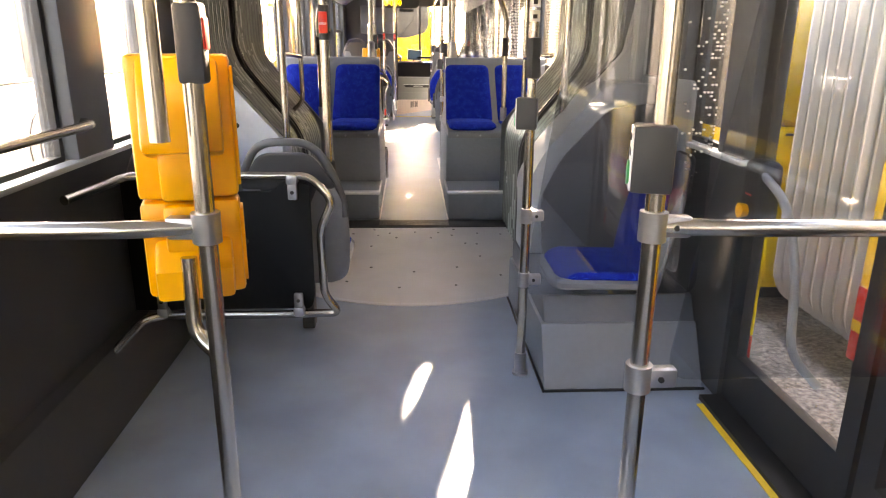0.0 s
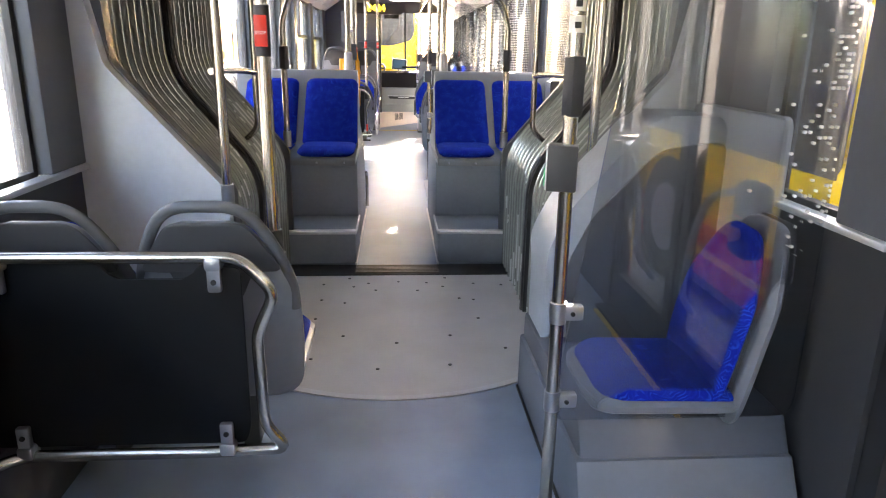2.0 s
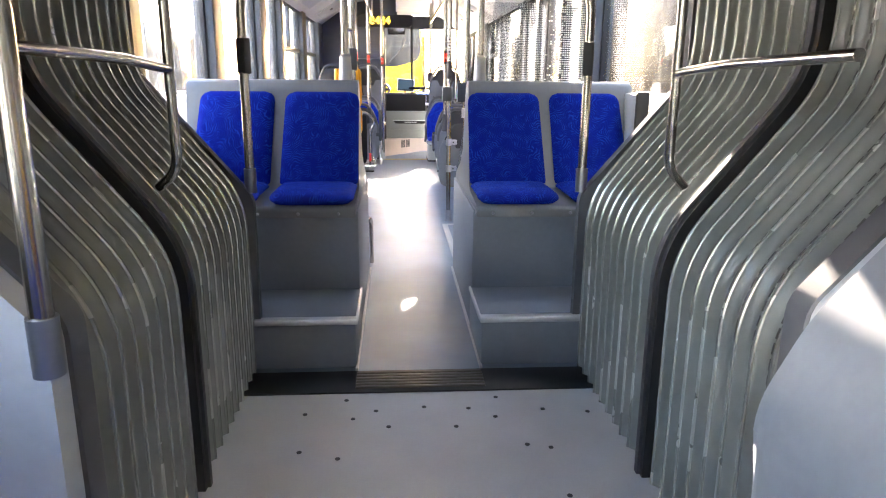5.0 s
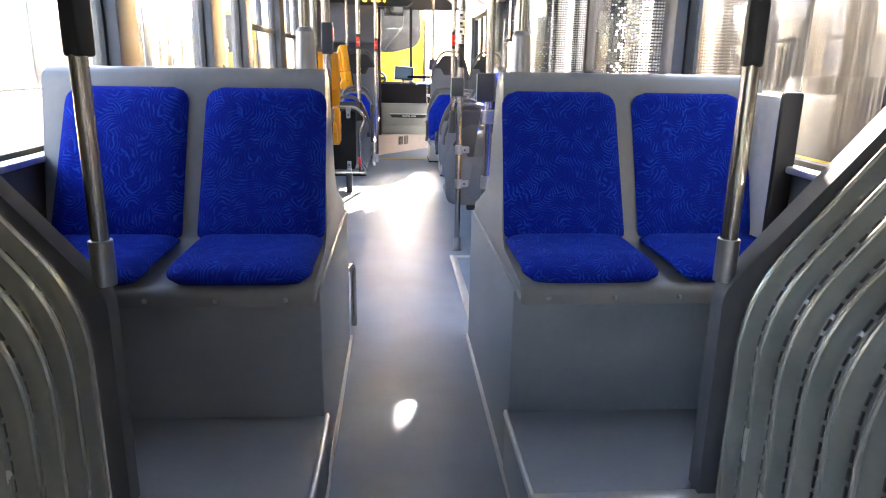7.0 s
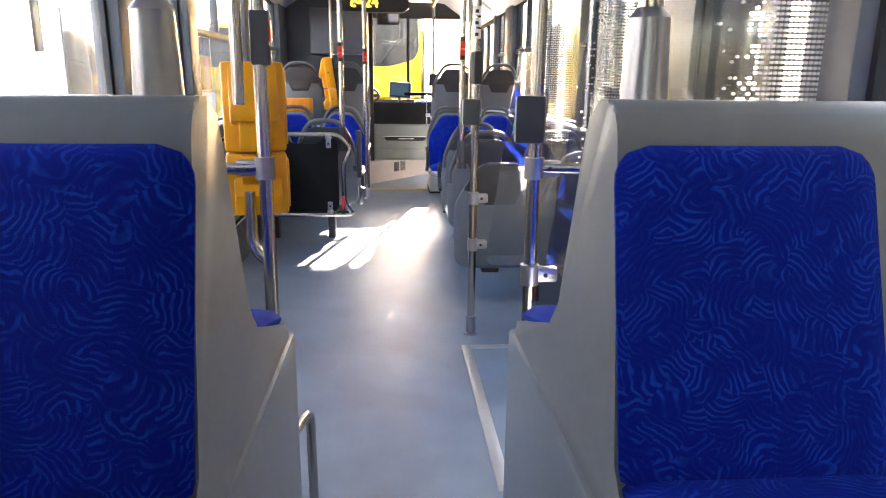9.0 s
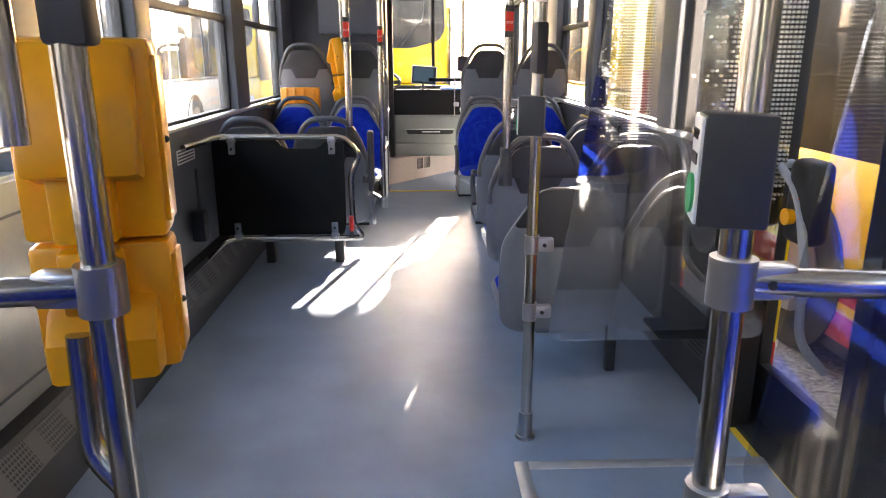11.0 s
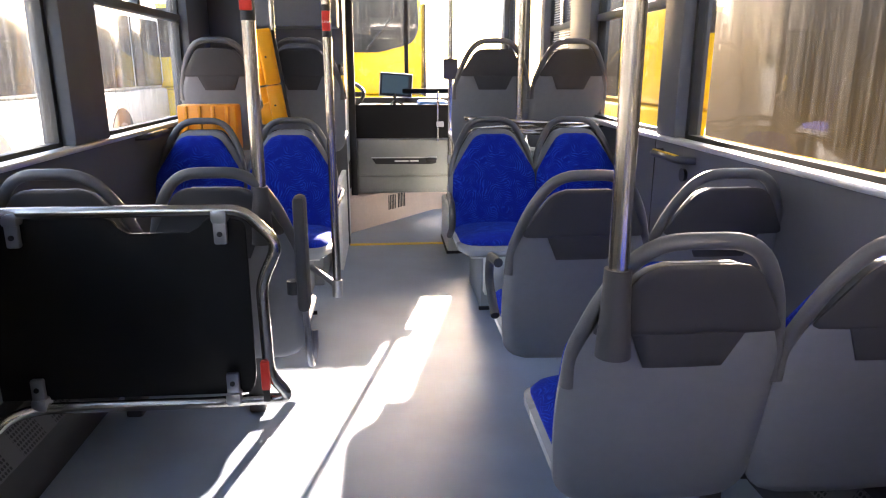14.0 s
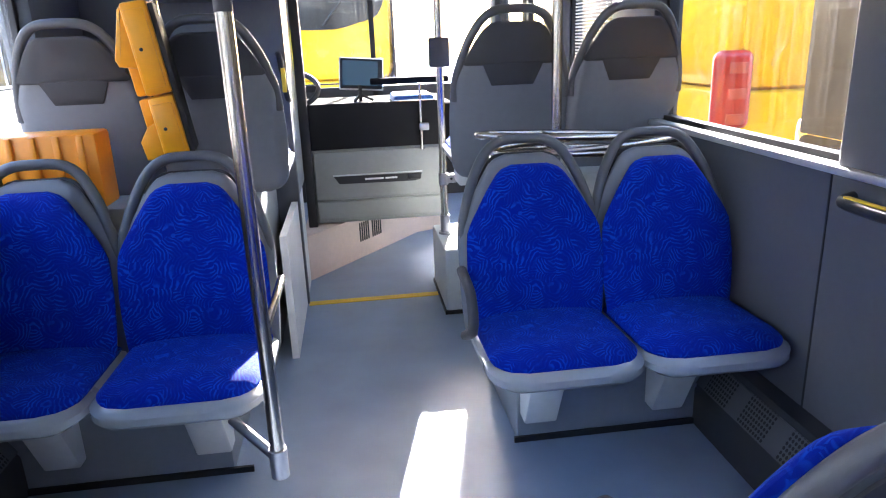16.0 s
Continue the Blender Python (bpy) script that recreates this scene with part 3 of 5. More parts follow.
setting("wall_rear", boxes((-W - 0.1, W + 0.1, Y0 - 0.1, Y0, -0.06, 2.3)), PILLAR, "grey rear wall of the bus", "wall")

# ---- bellows of the joint ----
PROFILE = rounded([(0.715, 0, -0.02), (0.715, 0, 0.77), (1.11, 0, 1.26), (1.12, 0, 2.08)], 0.14, 7)
END_REAR = rounded([(0.655, 0, -0.02), (0.655, 0, 0.85), (1.075, 0, 1.33), (1.11, 0, 2.08)], 0.03, 3)
END_FRONT = rounded([(0.69, 0, -0.02), (0.69, 0, 0.76), (1.11, 0, 1.26), (1.12, 0, 2.08)], 0.03, 3)


def along(points, step=0.05):
    out = [points[0]]
    for a, b in zip(points, points[1:]):
        n = max(1, int((b - a).length / step))
        out += [a + (b - a) * (k + 1) / n for k in range(n)]
    return out


RIB = along(PROFILE, 0.08)


def hoop(bm, side, ya, yb, depth, lift, line=None):
    """A band that follows the bellows' section, lying over its folds."""
    inner, outer = [], []
    line = along(line, 0.08) if line else RIB
    for i, p in enumerate(line):
        d = (line[min(i + 1, len(line) - 1)] - line[max(i - 1, 0)]).normalized()
        n = Vector((-d.z, 0, d.x))
        inner.append(p + n * lift)
        outer.append(p + n * (lift - depth))
    for pts in (inner, outer):
        for a, b in zip(pts, pts[1:]):
            f = [bm.verts.new((side * q.x, y, q.z)) for q, y in ((a, ya), (b, ya), (b, yb), (a, yb))]
            bm.faces.new(f)
    for y in (ya, yb):
        for a, b, c, d in zip(inner, inner[1:], outer[1:], outer):
            bm.faces.new([bm.verts.new((side * q.x, y, q.z)) for q in (a, b, c, d)])
    bmesh.ops.remove_doubles(bm, verts=bm.verts, dist=1e-5)
    return bm


for side in (-1, 1):
    bel = thing("bellows", (0, 0, 0), "ribbed grey-green rubber bellows wall of the bus joint", "bellows", "joint bellows", kind="structure")
    for ya, yb in ((3.78, 4.51), (4.57, 5.42)):
        folds = round((yb - ya) / 0.085)
        n = folds * 14
        rows = []
        bm = bmesh.new()
        for j in range(n + 1):
            y = ya + (yb - ya) * j / n
            ph = (j / 14) % 1.0
            lift = 0.024 * (0.5 - 0.5 * math.cos(2 * math.pi * ph)) ** 1.3
            row = []
            for i, p in enumerate(RIB):
                d = (RIB[min(i + 1, len(RIB) - 1)] - RIB[max(i - 1, 0)]).normalized()
                q = p + Vector((-d.z, 0, d.x)) * (lift - 0.02)
                row.append(bm.verts.new((side * q.x, y, q.z)))
            rows.append(row)
        for a, b in zip(rows, rows[1:]):
            for i in range(len(RIB) - 1):
                bm.faces.new((a[i], a[i + 1], b[i + 1], b[i]))
        part("folds", bm, BELLOWS, bel)
        bm = bmesh.new()
        for k in range(folds):
            y = ya + (yb - ya) * (k + 0.5) / folds
            line = []
            for i, p in enumerate(RIB):
                d = (RIB[min(i + 1, len(RIB) - 1)] - RIB[max(i - 1, 0)]).normalized()
                q = p + Vector((-d.z, 0, d.x)) * 0.003
                line.append((side * q.x, y, q.z))
            # light rib along each fold, where the rubber catches a highlight
            part("rib", tube(bmesh.new(), line, 0.006, 8, 0), RIB_METAL, bel, "smooth rib, fold highlight put into its light grey")
        dashes = along(PROFILE, 0.012)
        for k in range(folds + 1):
            y = ya + (yb - ya) * k / folds
            for a, c in zip(dashes[::3], dashes[2::3]):
                d = (c - a).normalized()
                up = Vector((-d.z, 0, d.x)) * 0.004
                base = Vector((-d.z, 0, d.x)) * -0.018
                corners = [bm.verts.new((side * q.x, y + s, q.z)) for q in (a + base, c + base) for s in (-0.003, 0.003)]
                tops = [bm.verts.new((side * q.x, y + s * 0.6, q.z)) for q in (a + base + up, c + base + up) for s in (-0.003, 0.003)]
                bm.faces.new((tops[0], tops[1], tops[3], tops[2]))
                for p0, p1 in ((0, 1), (1, 3), (3, 2), (2, 0)):
                    bm.faces.new((corners[p0], corners[p1], tops[p1], tops[p0]))
        part("stitching", bm, STITCH, bel, "dark stitched seams between the folds")
    for ya, yb, mat_, lift in ((3.72, 3.785, PILLAR, 0.004), (4.505, 4.528, BLACK, 0.022), (4.528, 4.552, SHELL_DARK, 0.032), (4.552, 4.575, BLACK, 0.022), (5.425, 5.465, PILLAR, 0.004)):
        part("hoop", hoop(bmesh.new(), side, ya, yb, 0.06, lift, END_REAR if ya < 4 else END_FRONT if ya > 5 else None), mat_, bel, "dark frame hoop")
    # end panels from the bellows to the side walls
    for ya, yb in ((3.66, 3.72), (5.47, 5.5)):
        out = [(side * (W + 0.02), 0.0)] + [(side * (p.x + 0.005), max(p.z, 0.0)) for p in (END_REAR if ya < 4 else END_FRONT) if p.z < 2.06] + [(side * (W + 0.02), 2.06)]
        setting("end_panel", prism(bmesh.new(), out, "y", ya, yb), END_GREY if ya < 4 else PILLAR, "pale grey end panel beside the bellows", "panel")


# ---- tubes, clamps and small fittings ----
def pole(name, x, y, z0, z1, label, foot=True, socket=False, r=0.019, group="grab poles", bends=None):
    p = thing(name, (x, y, 0), label, "pole", group)
    pts = bends or [(0, 0, z0), (0, 0, z1)]
    part("bar", tube(bmesh.new(), pts, r, 16), STEEL, p)
    if foot:
        bm = bmesh.new()
        cyl(bm, 0, 0, z0, z0 + 0.1, 0.024, 16)
        cyl(bm, 0, 0, z0, z0 + 0.012, 0.034, 16)
        part("foot", bm, ALU, p, "cast aluminium foot")
    if socket:
        bm = bmesh.new()
        cyl(bm, 0, 0, z0, z0 + 0.13, 0.036, 20, 0.03)
        cyl(bm, 0, 0, z0 + 0.13, z0 + 0.145, 0.032, 20, 0.02)
        part("socket", bm, ALU, p, "thick cast socket")
    return p


def clamp(p, z, way, reach=0.07, size=0.024):
    """A cast tee clamp on a pole, with its bolt; way: degrees from +x."""
    bm = bmesh.new()
    cyl(bm, 0, 0, -0.03, 0.03, size, 16)
    box(bm, 0, reach, -0.016, 0.016, -0.022, 0.022, bevel=0.007)
    c = part("clamp", bm, ALU, p, "cast aluminium clamp", m=pose(0, 0, z, 0, 0, way))
    b = bmesh.new()
    bmesh.ops.create_cone(b, cap_ends=True, segments=10, radius1=0.007, radius2=0.006, depth=0.006, matrix=pose(reach * 0.55, -0.018, 0, 90))
    part("bolt", b, BLACK, c)
    return c


def stop_button(p, z, turn=180):
    """Dark button housing on a pole with a red key."""
    b = part("button_housing", box(bmesh.new(), -0.021, 0.021, -0.03, 0.02, -0.07, 0.07, bevel=0.008), SHELL_DARK, p, "dark stop button housing", m=pose(0, 0, z, 0, 0, turn))
    part("button", box(bmesh.new(), -0.015, 0.015, -0.034, -0.028, -0.01, 0.045, bevel=0.003), RED, b, "red stop button")
    return b


def validator(p, z, turn=0, w=0.045, h=0.066, d=0.05):
    """Box with a button face on its side."""
    body = part("reader_box", box(bmesh.new(), -w, w, -d, d, -h, h, bevel=0.006), DARK, p, "anthracite request button box", m=pose(-0.014, 0, z, 0, 0, turn))
    part("face_plate", box(bmesh.new(), -w - 0.003, -w + 0.001, -d + 0.004, d - 0.004, -h + 0.004, h - 0.004, bevel=0.001), WHITE, body, "pale face plate")
    bm = bmesh.new()
    bmesh.ops.create_cone(bm, cap_ends=True, segments=24, radius1=0.024, radius2=0.022, depth=0.006, matrix=pose(-w - 0.004, 0, -h * 0.45, 0, 90))
    part("green_button", bm, GREEN, body, "round green push button")
    text_mesh("lettering", "STOP", 0.017, BARS, body, pose(-w - 0.004, 0, h * 0.62, 90, 0, -90), "dark stop lettering")
    part("symbol", boxes((-w - 0.0045, -w - 0.002, -0.02, 0.02, h * 0.1, h * 0.3)), BARS, body)
    return body


# ---- seats ----
def seat_width(v):
    return 0.196 + 0.014 * math.sin(math.pi * min(v / 0.75, 1)) - 0.115 * max(0.0, (v - 0.60) / 0.40) ** 1.35


def shell_width(v):
    return 0.217 + 0.016 * math.sin(math.pi * min(v / 0.8, 1)) - 0.118 * max(0.0, (v - 0.62) / 0.38) ** 1.35


def lean(z):
    """How far back the backrest stands at a height over its foot."""
    return -0.15 - 0.19 * z - 0.05 * max(0, z - 0.3)


def make_seat(name, label, group, foot="floor", handle=True):
    s = thing(name, (0, 0, 0), label, "seat", group)
    bm = pillow(bmesh.new(), round_ends(shell_width, 0.595, 0.07, 0.035), 0.595, 0.05, lambda x, h, c: (x, lean(h + 0.035) - 0.035 + 0.35 * x * x + c, 0.345 + h), 16, 26, 0.25, 8)
    back = part("back_shell", bm, SHELL, s)
    bm = pillow(bmesh.new(), round_ends(lambda v: shell_width(0.745 + 0.255 * v) * 1.01, 0.152, 0.02, 0.03), 0.152, 0.014, lambda x, h, c: (x, lean(h + 0.48) - 0.062 + 0.35 * x * x + c, 0.79 + h), 16, 18, 0.4, 10)
    part("back_insert", bm, SHELL_DARK, back, "darker upper back cover")
    bm = pillow(bmesh.new(), lambda v: 0.08 + 0.045 * v, 0.10, 0.014, lambda x, h, c: (x, lean(h + 0.405) - 0.061 + 0.35 * x * x + c, 0.715 + h), 10, 6, 0.4, 10)
    part("back_tongue", bm, SHELL_DARK, back, "darker upper back cover")
    bm = pillow(bmesh.new(), round_ends(lambda v: seat_width(v) + 0.006, 0.50, 0.03, 0.03), 0.50, 0.055, lambda x, h, c: (x, lean(h + 0.1) + 0.03 + 0.25 * x * x + c, 0.42 + h), 14, 24, 0.1, 5)
    part("backrest", bm, FABRIC, s, "blue patterned plush backrest")
    bm = pillow(bmesh.new(), round_ends(lambda v: 0.222, 0.43, 0.03, 0.10), 0.43, 0.055, lambda x, h, c: (x, -0.19 + h, 0.421 + c + 0.02 * h - 0.12 * max(0, h - 0.34)), 14, 20, 0.35, 10)
    part("seat_pan", bm, RIM if handle else SHELL, s, "light grey moulded seat pan")
    bm = pillow(bmesh.new(), round_ends(lambda v: 0.208, 0.40, 0.02, 0.09), 0.40, 0.06, lambda x, h, c: (x, -0.185 + h, 0.455 + c + 0.03 * h - 0.25 * max(0, h - 0.33) - 0.25 * x * x), 14, 20, 0.1, 5)
    part("cushion", bm, FABRIC, s, "blue patterned plush cushion")
    y1, y2, y3 = lean(0.40) - 0.025, lean(0.52) - 0.045, lean(0.66) - 0.05
    bm = tube(bmesh.new(), [(-0.218, y1 + 0.01, 0.66), (-0.214, y1, 0.74), (-0.170, y2, 0.88), (-0.10, y3, 0.985), (0.10, y3, 0.985), (0.170, y2, 0.88), (0.214, y1, 0.74), (0.218, y1 + 0.01, 0.66)], 0.0165, 10, 0.07)
    if handle:
        part("handle", bm, HANDLE, s, "grey plastic grab handle")
    else:
        bm.free()
    bm = box(bmesh.new(), -0.16, 0.16, -0.13, 0.14, 0.365, 0.388, bevel=0.006)
    part("carrier", bm, LIGHT if foot == "wedge" else DARK, s, "metal plate under the seat")
    if foot == "floor":
        part("pedestal", box(bmesh.new(), -0.03, 0.03, 0.02, 0.11, 0.03, 0.37, bevel=0.01), DARK, s, "dark metal seat bracket")
    elif foot == "wedge":
        part("bracket", prism(bmesh.new(), [(-0.16, 0.10), (-0.10, 0.10), (0.02, 0.34), (0.02, 0.37), (-0.16, 0.37)], "x", -0.055, 0.055, bevel=0.008), LIGHT, s, "light grey cantilever bracket")
    elif foot == "rail":
        part("bracket", box(bmesh.new(), -0.05, 0.05, -0.03, 0.05, 0.27, 0.37, bevel=0.006), DARK, s, "dark metal bracket")
    return s


def seat_at(src, x, y, z, turn, label):
    return tagged(copy_thing(src, pose(x, y, z, 0, 0, turn)), label)


proto = make_seat("bus_seat", "grey plastic bus seat with blue patterned plush and top handle", "bus seats")
proto.matrix_basis = pose(-0.52, 10.72, -0.03)
on_rail = make_seat("bus_seat", "grey plastic bus seat with blue patterned plush and top handle", "bus seats", "rail")
on_rail.matrix_basis = pose(0.975, 9.12, -0.095)
low_seat = make_seat("bus_seat", "low grey bus seat with a dark back cover and no handle", "bus seats", "rail", False)
low_seat.matrix_basis = pose(0.53, 9.12, -0.095)
on_plinth = make_seat("bus_seat", "rear-facing bus seat in bright blue patterned plush", "bus seats", "wedge")
on_plinth.matrix_basis = pose(0.525, 11.64, 0, 0, 0, 180)
spots = [(0.555, 9.89, -0.045, 0), (1.0, 9.89, -0.045, 0), (0.575, 10.68, -0.045, 0), (1.015, 10.68, -0.045, 0),
         (-0.965, 10.72, -0.03, 0), (0.955, 11.64, 0, 180), (-0.505, 11.66, 0, 180), (-0.95, 11.66, 0, 180),
         (0.60, 12.72, 0.41, 0), (1.06, 12.72, 0.41, 0), (-0.49, 12.72, 0.41, 0), (-0.95, 12.72, 0.41, 0),
         (-0.52, 3.15, 0, 0), (-0.965, 3.15, 0, 0), (0.80, 2.93, -0.02, 90)]
for x, y, z, turn in spots:
    label, src = "grey plastic bus seat with blue patterned plush and top handle", proto if x < 0 else on_rail
    if z > 0.3:
        label, src = "grey bus seat raised on the wheel housing, seen from behind", on_rail
    elif turn == 180:
        label, src = "rear-facing bus seat in bright blue patterned plush", on_plinth
    elif turn == 90:
        label, src = "single sideways blue plush seat on a grey box", low_seat
    seat_at(src, x, y, z, turn, label)


# ---- podium benches over the middle axle ----
def podium(side):
    p = thing("podium_bench", (0, 0, 0), "grey moulded bench with blue plush seats on a stepped podium", "bench", "podium benches")

    def xr(a, b):
        return sorted((side * a, side * b))
    part("step", boxes((*xr(0.275, 1.15), 5.41, 5.9, 0.0, 0.222), bevel=0.012), BOX_GREY, p, "grey vinyl step")
    bm = bmesh.new()
    box(bm, *xr(0.268, 1.15), 5.40, 5.45, 0.205, 0.232, bevel=0.008)
    box(bm, *xr(0.266, 0.279), 5.44, 5.88, 0.205, 0.231, bevel=0.008)
    part("step_nosing", bm, EDGE, p, "aluminium step nosing")
    part("housing", boxes((*xr(0.28, 1.15), 5.87, 7.02, 0.0, 0.62), bevel=0.01), BOX_GREY, p)
    part("floor_trim", boxes((*xr(0.268, 0.28), 5.38, 7.02, 0.0, 0.012)), EDGE, p, "thin metal floor trim")
    outline = rounded([(5.80, 0.600, 0), (5.80, 0.655, 0), (6.17, 0.68, 0), (6.27, 1.20, 0), (6.30, 1.235, 0), (6.395, 1.235, 0), (6.43, 1.17, 0), (6.565, 0.80, 0), (6.98, 0.655, 0), (6.98, 0.600, 0)], 0.05, 4)
    part("moulding", prism(bmesh.new(), [(q.x, q.y) for q in outline], "x", *xr(0.29, 1.17), bevel=0.010), PODIUM_RIM, p, "shiny grey plastic seat moulding")
    bm = bmesh.new()
    bmesh.ops.create_icosphere(bm, subdivisions=2, radius=0.008)
    bolt = part("bolt", bm, ALU, p)
    bolt.location = (side * 0.37, 5.797, 0.62)
    for i in range(1, 5):
        extra = bolt.copy()
        scene.collection.objects.link(extra)
        extra.location = (side * (0.37 + 0.19 * i), 5.797, 0.62)
    for c, k in ((0.499, 0.027), (0.955, 0.052)):
        x, tilt = side * c, side * k
        bm = pillow(bmesh.new(), round_ends(lambda v: 0.204 - 0.016 * v, 0.475, 0.02, 0.05), 0.475, 0.05, lambda u, h, k, x=x, s=tilt / 0.475: (x + u - s * h, 6.158 + 0.205 * h + 0.2 * u * u - k, 0.70 + h), 12, 24, 0.12, 6)
        part("backrest", bm, FABRIC, p, "blue patterned plush backrest")
        bm = pillow(bmesh.new(), round_ends(lambda v: 0.2, 0.385, 0.01, 0.05), 0.385, 0.06, lambda u, h, k, x=x: (x + u, 6.185 - h, 0.695 + k - 0.2 * max(0, h - 0.3)), 12, 22, 0.12, 6)
        part("cushion", bm, FABRIC, p, "blue patterned plush cushion")
        bm = pillow(bmesh.new(), round_ends(lambda v: 0.195 - 0.018 * v, 0.40, 0.02, 0.05), 0.40, 0.05, lambda u, h, k, x=x: (x + u, 6.575 - 0.22 * h + k, 0.78 + h), 10, 10, 0.2, 7)
        part("backrest", bm, FABRIC, p, "blue patterned plush backrest")
        bm = pillow(bmesh.new(), round_ends(lambda v: 0.2, 0.38, 0.01, 0.05), 0.38, 0.06, lambda u, h, k, x=x: (x + u, 6.60 + h, 0.775 + k - 0.27 * h), 12, 20, 0.15, 6)
        part("cushion", bm, FABRIC, p, "blue patterned plush cushion")
    return p


for side in (-1, 1):
    podium(side)
arm = thing("side_armrest", (1.16, 6.2, 0.62), "pale grey side panel beside the bench at the window", "panel")
part("panel", box(bmesh.new(), -0.03, 0.03, -0.12, 0.45, 0.0, 0.56, bevel=0.02), LIGHT, arm)
part("edge", box(bmesh.new(), -0.034, 0.034, -0.145, -0.12, 0.0, 0.57, bevel=0.01), BLACK, arm, "black rubber edge")


# ---- grab poles and rails ----
STEEL_LABEL = "brushed stainless steel grab pole with cast clamps"
CEIL = 2.3
for side, y in ((-1, 1.39), (1, 1.38), (-1, 7.22), (1, 7.22)):
    rear = y < 4
    x = (-0.418 if side < 0 else 0.455) if rear else side * 0.372
    low = 0.0 if rear else (0.30 if side > 0 else 0.0)
    p = pole("grab_pole", x, y, low, CEIL, STEEL_LABEL, foot=True)
    clamp(p, 1.02, 0 if side > 0 else 180, 0.075, 0.028)
    if side > 0:
        clamp(p, 0.71 if not rear else 0.69, 0, 0.08, 0.028)
        validator(p, 1.155, -15, 0.039, 0.064, 0.035)
    else:
        stop_button(p, 1.36, 90)
    bm = bmesh.new()
    far = side * (W - 0.03) - x
    tube(bm, [(side * 0.02, 0, 1.02), (side * 0.16, -0.02, 1.02), (far - side * 0.06, -0.03, 1.02), (far, -0.03, 1.02)], 0.0175, 14, 0.03)
    part("cross_rail", bm, STEEL, p, "horizontal steel rail to the wall")
    if side < 0 and rear:
        bm = tube(bmesh.new(), [(0.0, -0.01, 2.12), (-0.055, -0.035, 2.04), (-0.055, -0.04, 1.19)], 0.018, 14, 0.08)
        part("bent_tube", bm, STEEL, p, "bent steel tube")
    elif side < 0:
        bm = tube(bmesh.new(), [(0.0, -0.005, 1.54), (-0.05, -0.03, 1.54), (-0.052, -0.035, 1.19)], 0.016, 14, 0.045)
        part("bent_tube", bm, STEEL, p, "bent steel tube")
    if side < 0:
        bm = tube(bmesh.new(), [(-0.05, 0.03, 0.95), (-0.05, 0.02, 0.79), (0.0, 0.0, 0.75)], 0.016, 14, 0.05)
        part("bent_tube", bm, STEEL, p, "bent steel tube")

for x, y, box_z in ((0.44, 2.74, 1.105), (0.362, 8.575, 1.11)):
    p = pole("grab_pole", x, y, 0.0, CEIL, STEEL_LABEL)
    clamp(p, 0.70, 0, 0.07)
    clamp(p, 0.43 if y < 4 else 0.47, 0, 0.07)
    validator(p, box_z, -15, 0.039, 0.06, 0.035)
    for k in range(3):
        part("sticker", cyl(bmesh.new(), 0, 0, 1.44 + 0.05 * k, 1.48 + 0.05 * k, 0.0196), WHITE, p, "white notice sticker")
    for k in range(3):
        part("print", boxes((-0.01, 0.006, -0.0205, -0.018, 1.45 + 0.05 * k, 1.465 + 0.05 * k)), BARS, p)
    part("button_housing", box(bmesh.new(), -0.02, 0.02, -0.026, 0.02, -0.075, 0.075, bevel=0.008), SHELL_DARK, p, "dark stop button housing", m=pose(0, 0, 1.31, 0, 0, 20))

for side in (-1, 1):
    # poles in the podium tops, at the bellows' frames and at the joint's middle hoop
    p = pole("grab_pole", side * 0.36, 6.37, 1.222, CEIL, "steel grab pole in a thick socket on the bench top", foot=False, socket=True)
    p = pole("grab_pole", side * 0.70, 5.46, 0.80, CEIL, "steel grab pole bent inwards at the top, on the bellows frame", foot=False,
             bends=[(0, 0, 0.80), (0, 0, 1.55), (-side * 0.06, 0, 1.70), (-side * 0.30, 0, 1.80), (-side * 0.33, 0, CEIL)])
    part("foot", cyl(bmesh.new(), 0, 0, 0.78, 0.88, 0.025), ALU, p, "cast aluminium foot")
    stop_button(p, 1.33, 160)
    p = pole("grab_pole", -0.66 if side < 0 else 0.77, 3.66, 0.80, CEIL, "steel grab pole on the rear bellows frame", foot=False,
             bends=[(0, 0, 0.80), (0, 0, 1.62), (-side * 0.10, 0, 1.78), (-side * 0.30, 0, 1.80), (-side * 0.32, 0, CEIL)])
    part("foot", cyl(bmesh.new(), 0, 0, 0.78, 0.88, 0.025), ALU, p, "cast aluminium foot")
    p = thing("joint_handrail", (side * 0.70, 4.53, 0), "bent steel hand bar on the middle hoop of the joint", "handrail", "joint handrails")
    part("bar", tube(bmesh.new(), [(side * 0.065, 0.03, 0.945), (0, 0, 1.0), (0, 0, 2.06)], 0.0145, 12, 0.06), STEEL, p)
    part("bar", tube(bmesh.new(), [(0, 0, 1.27), (0, -0.30, 1.29), (side * 0.02, -0.75, 1.30)], 0.0125, 12, 0.1), STEEL, p)

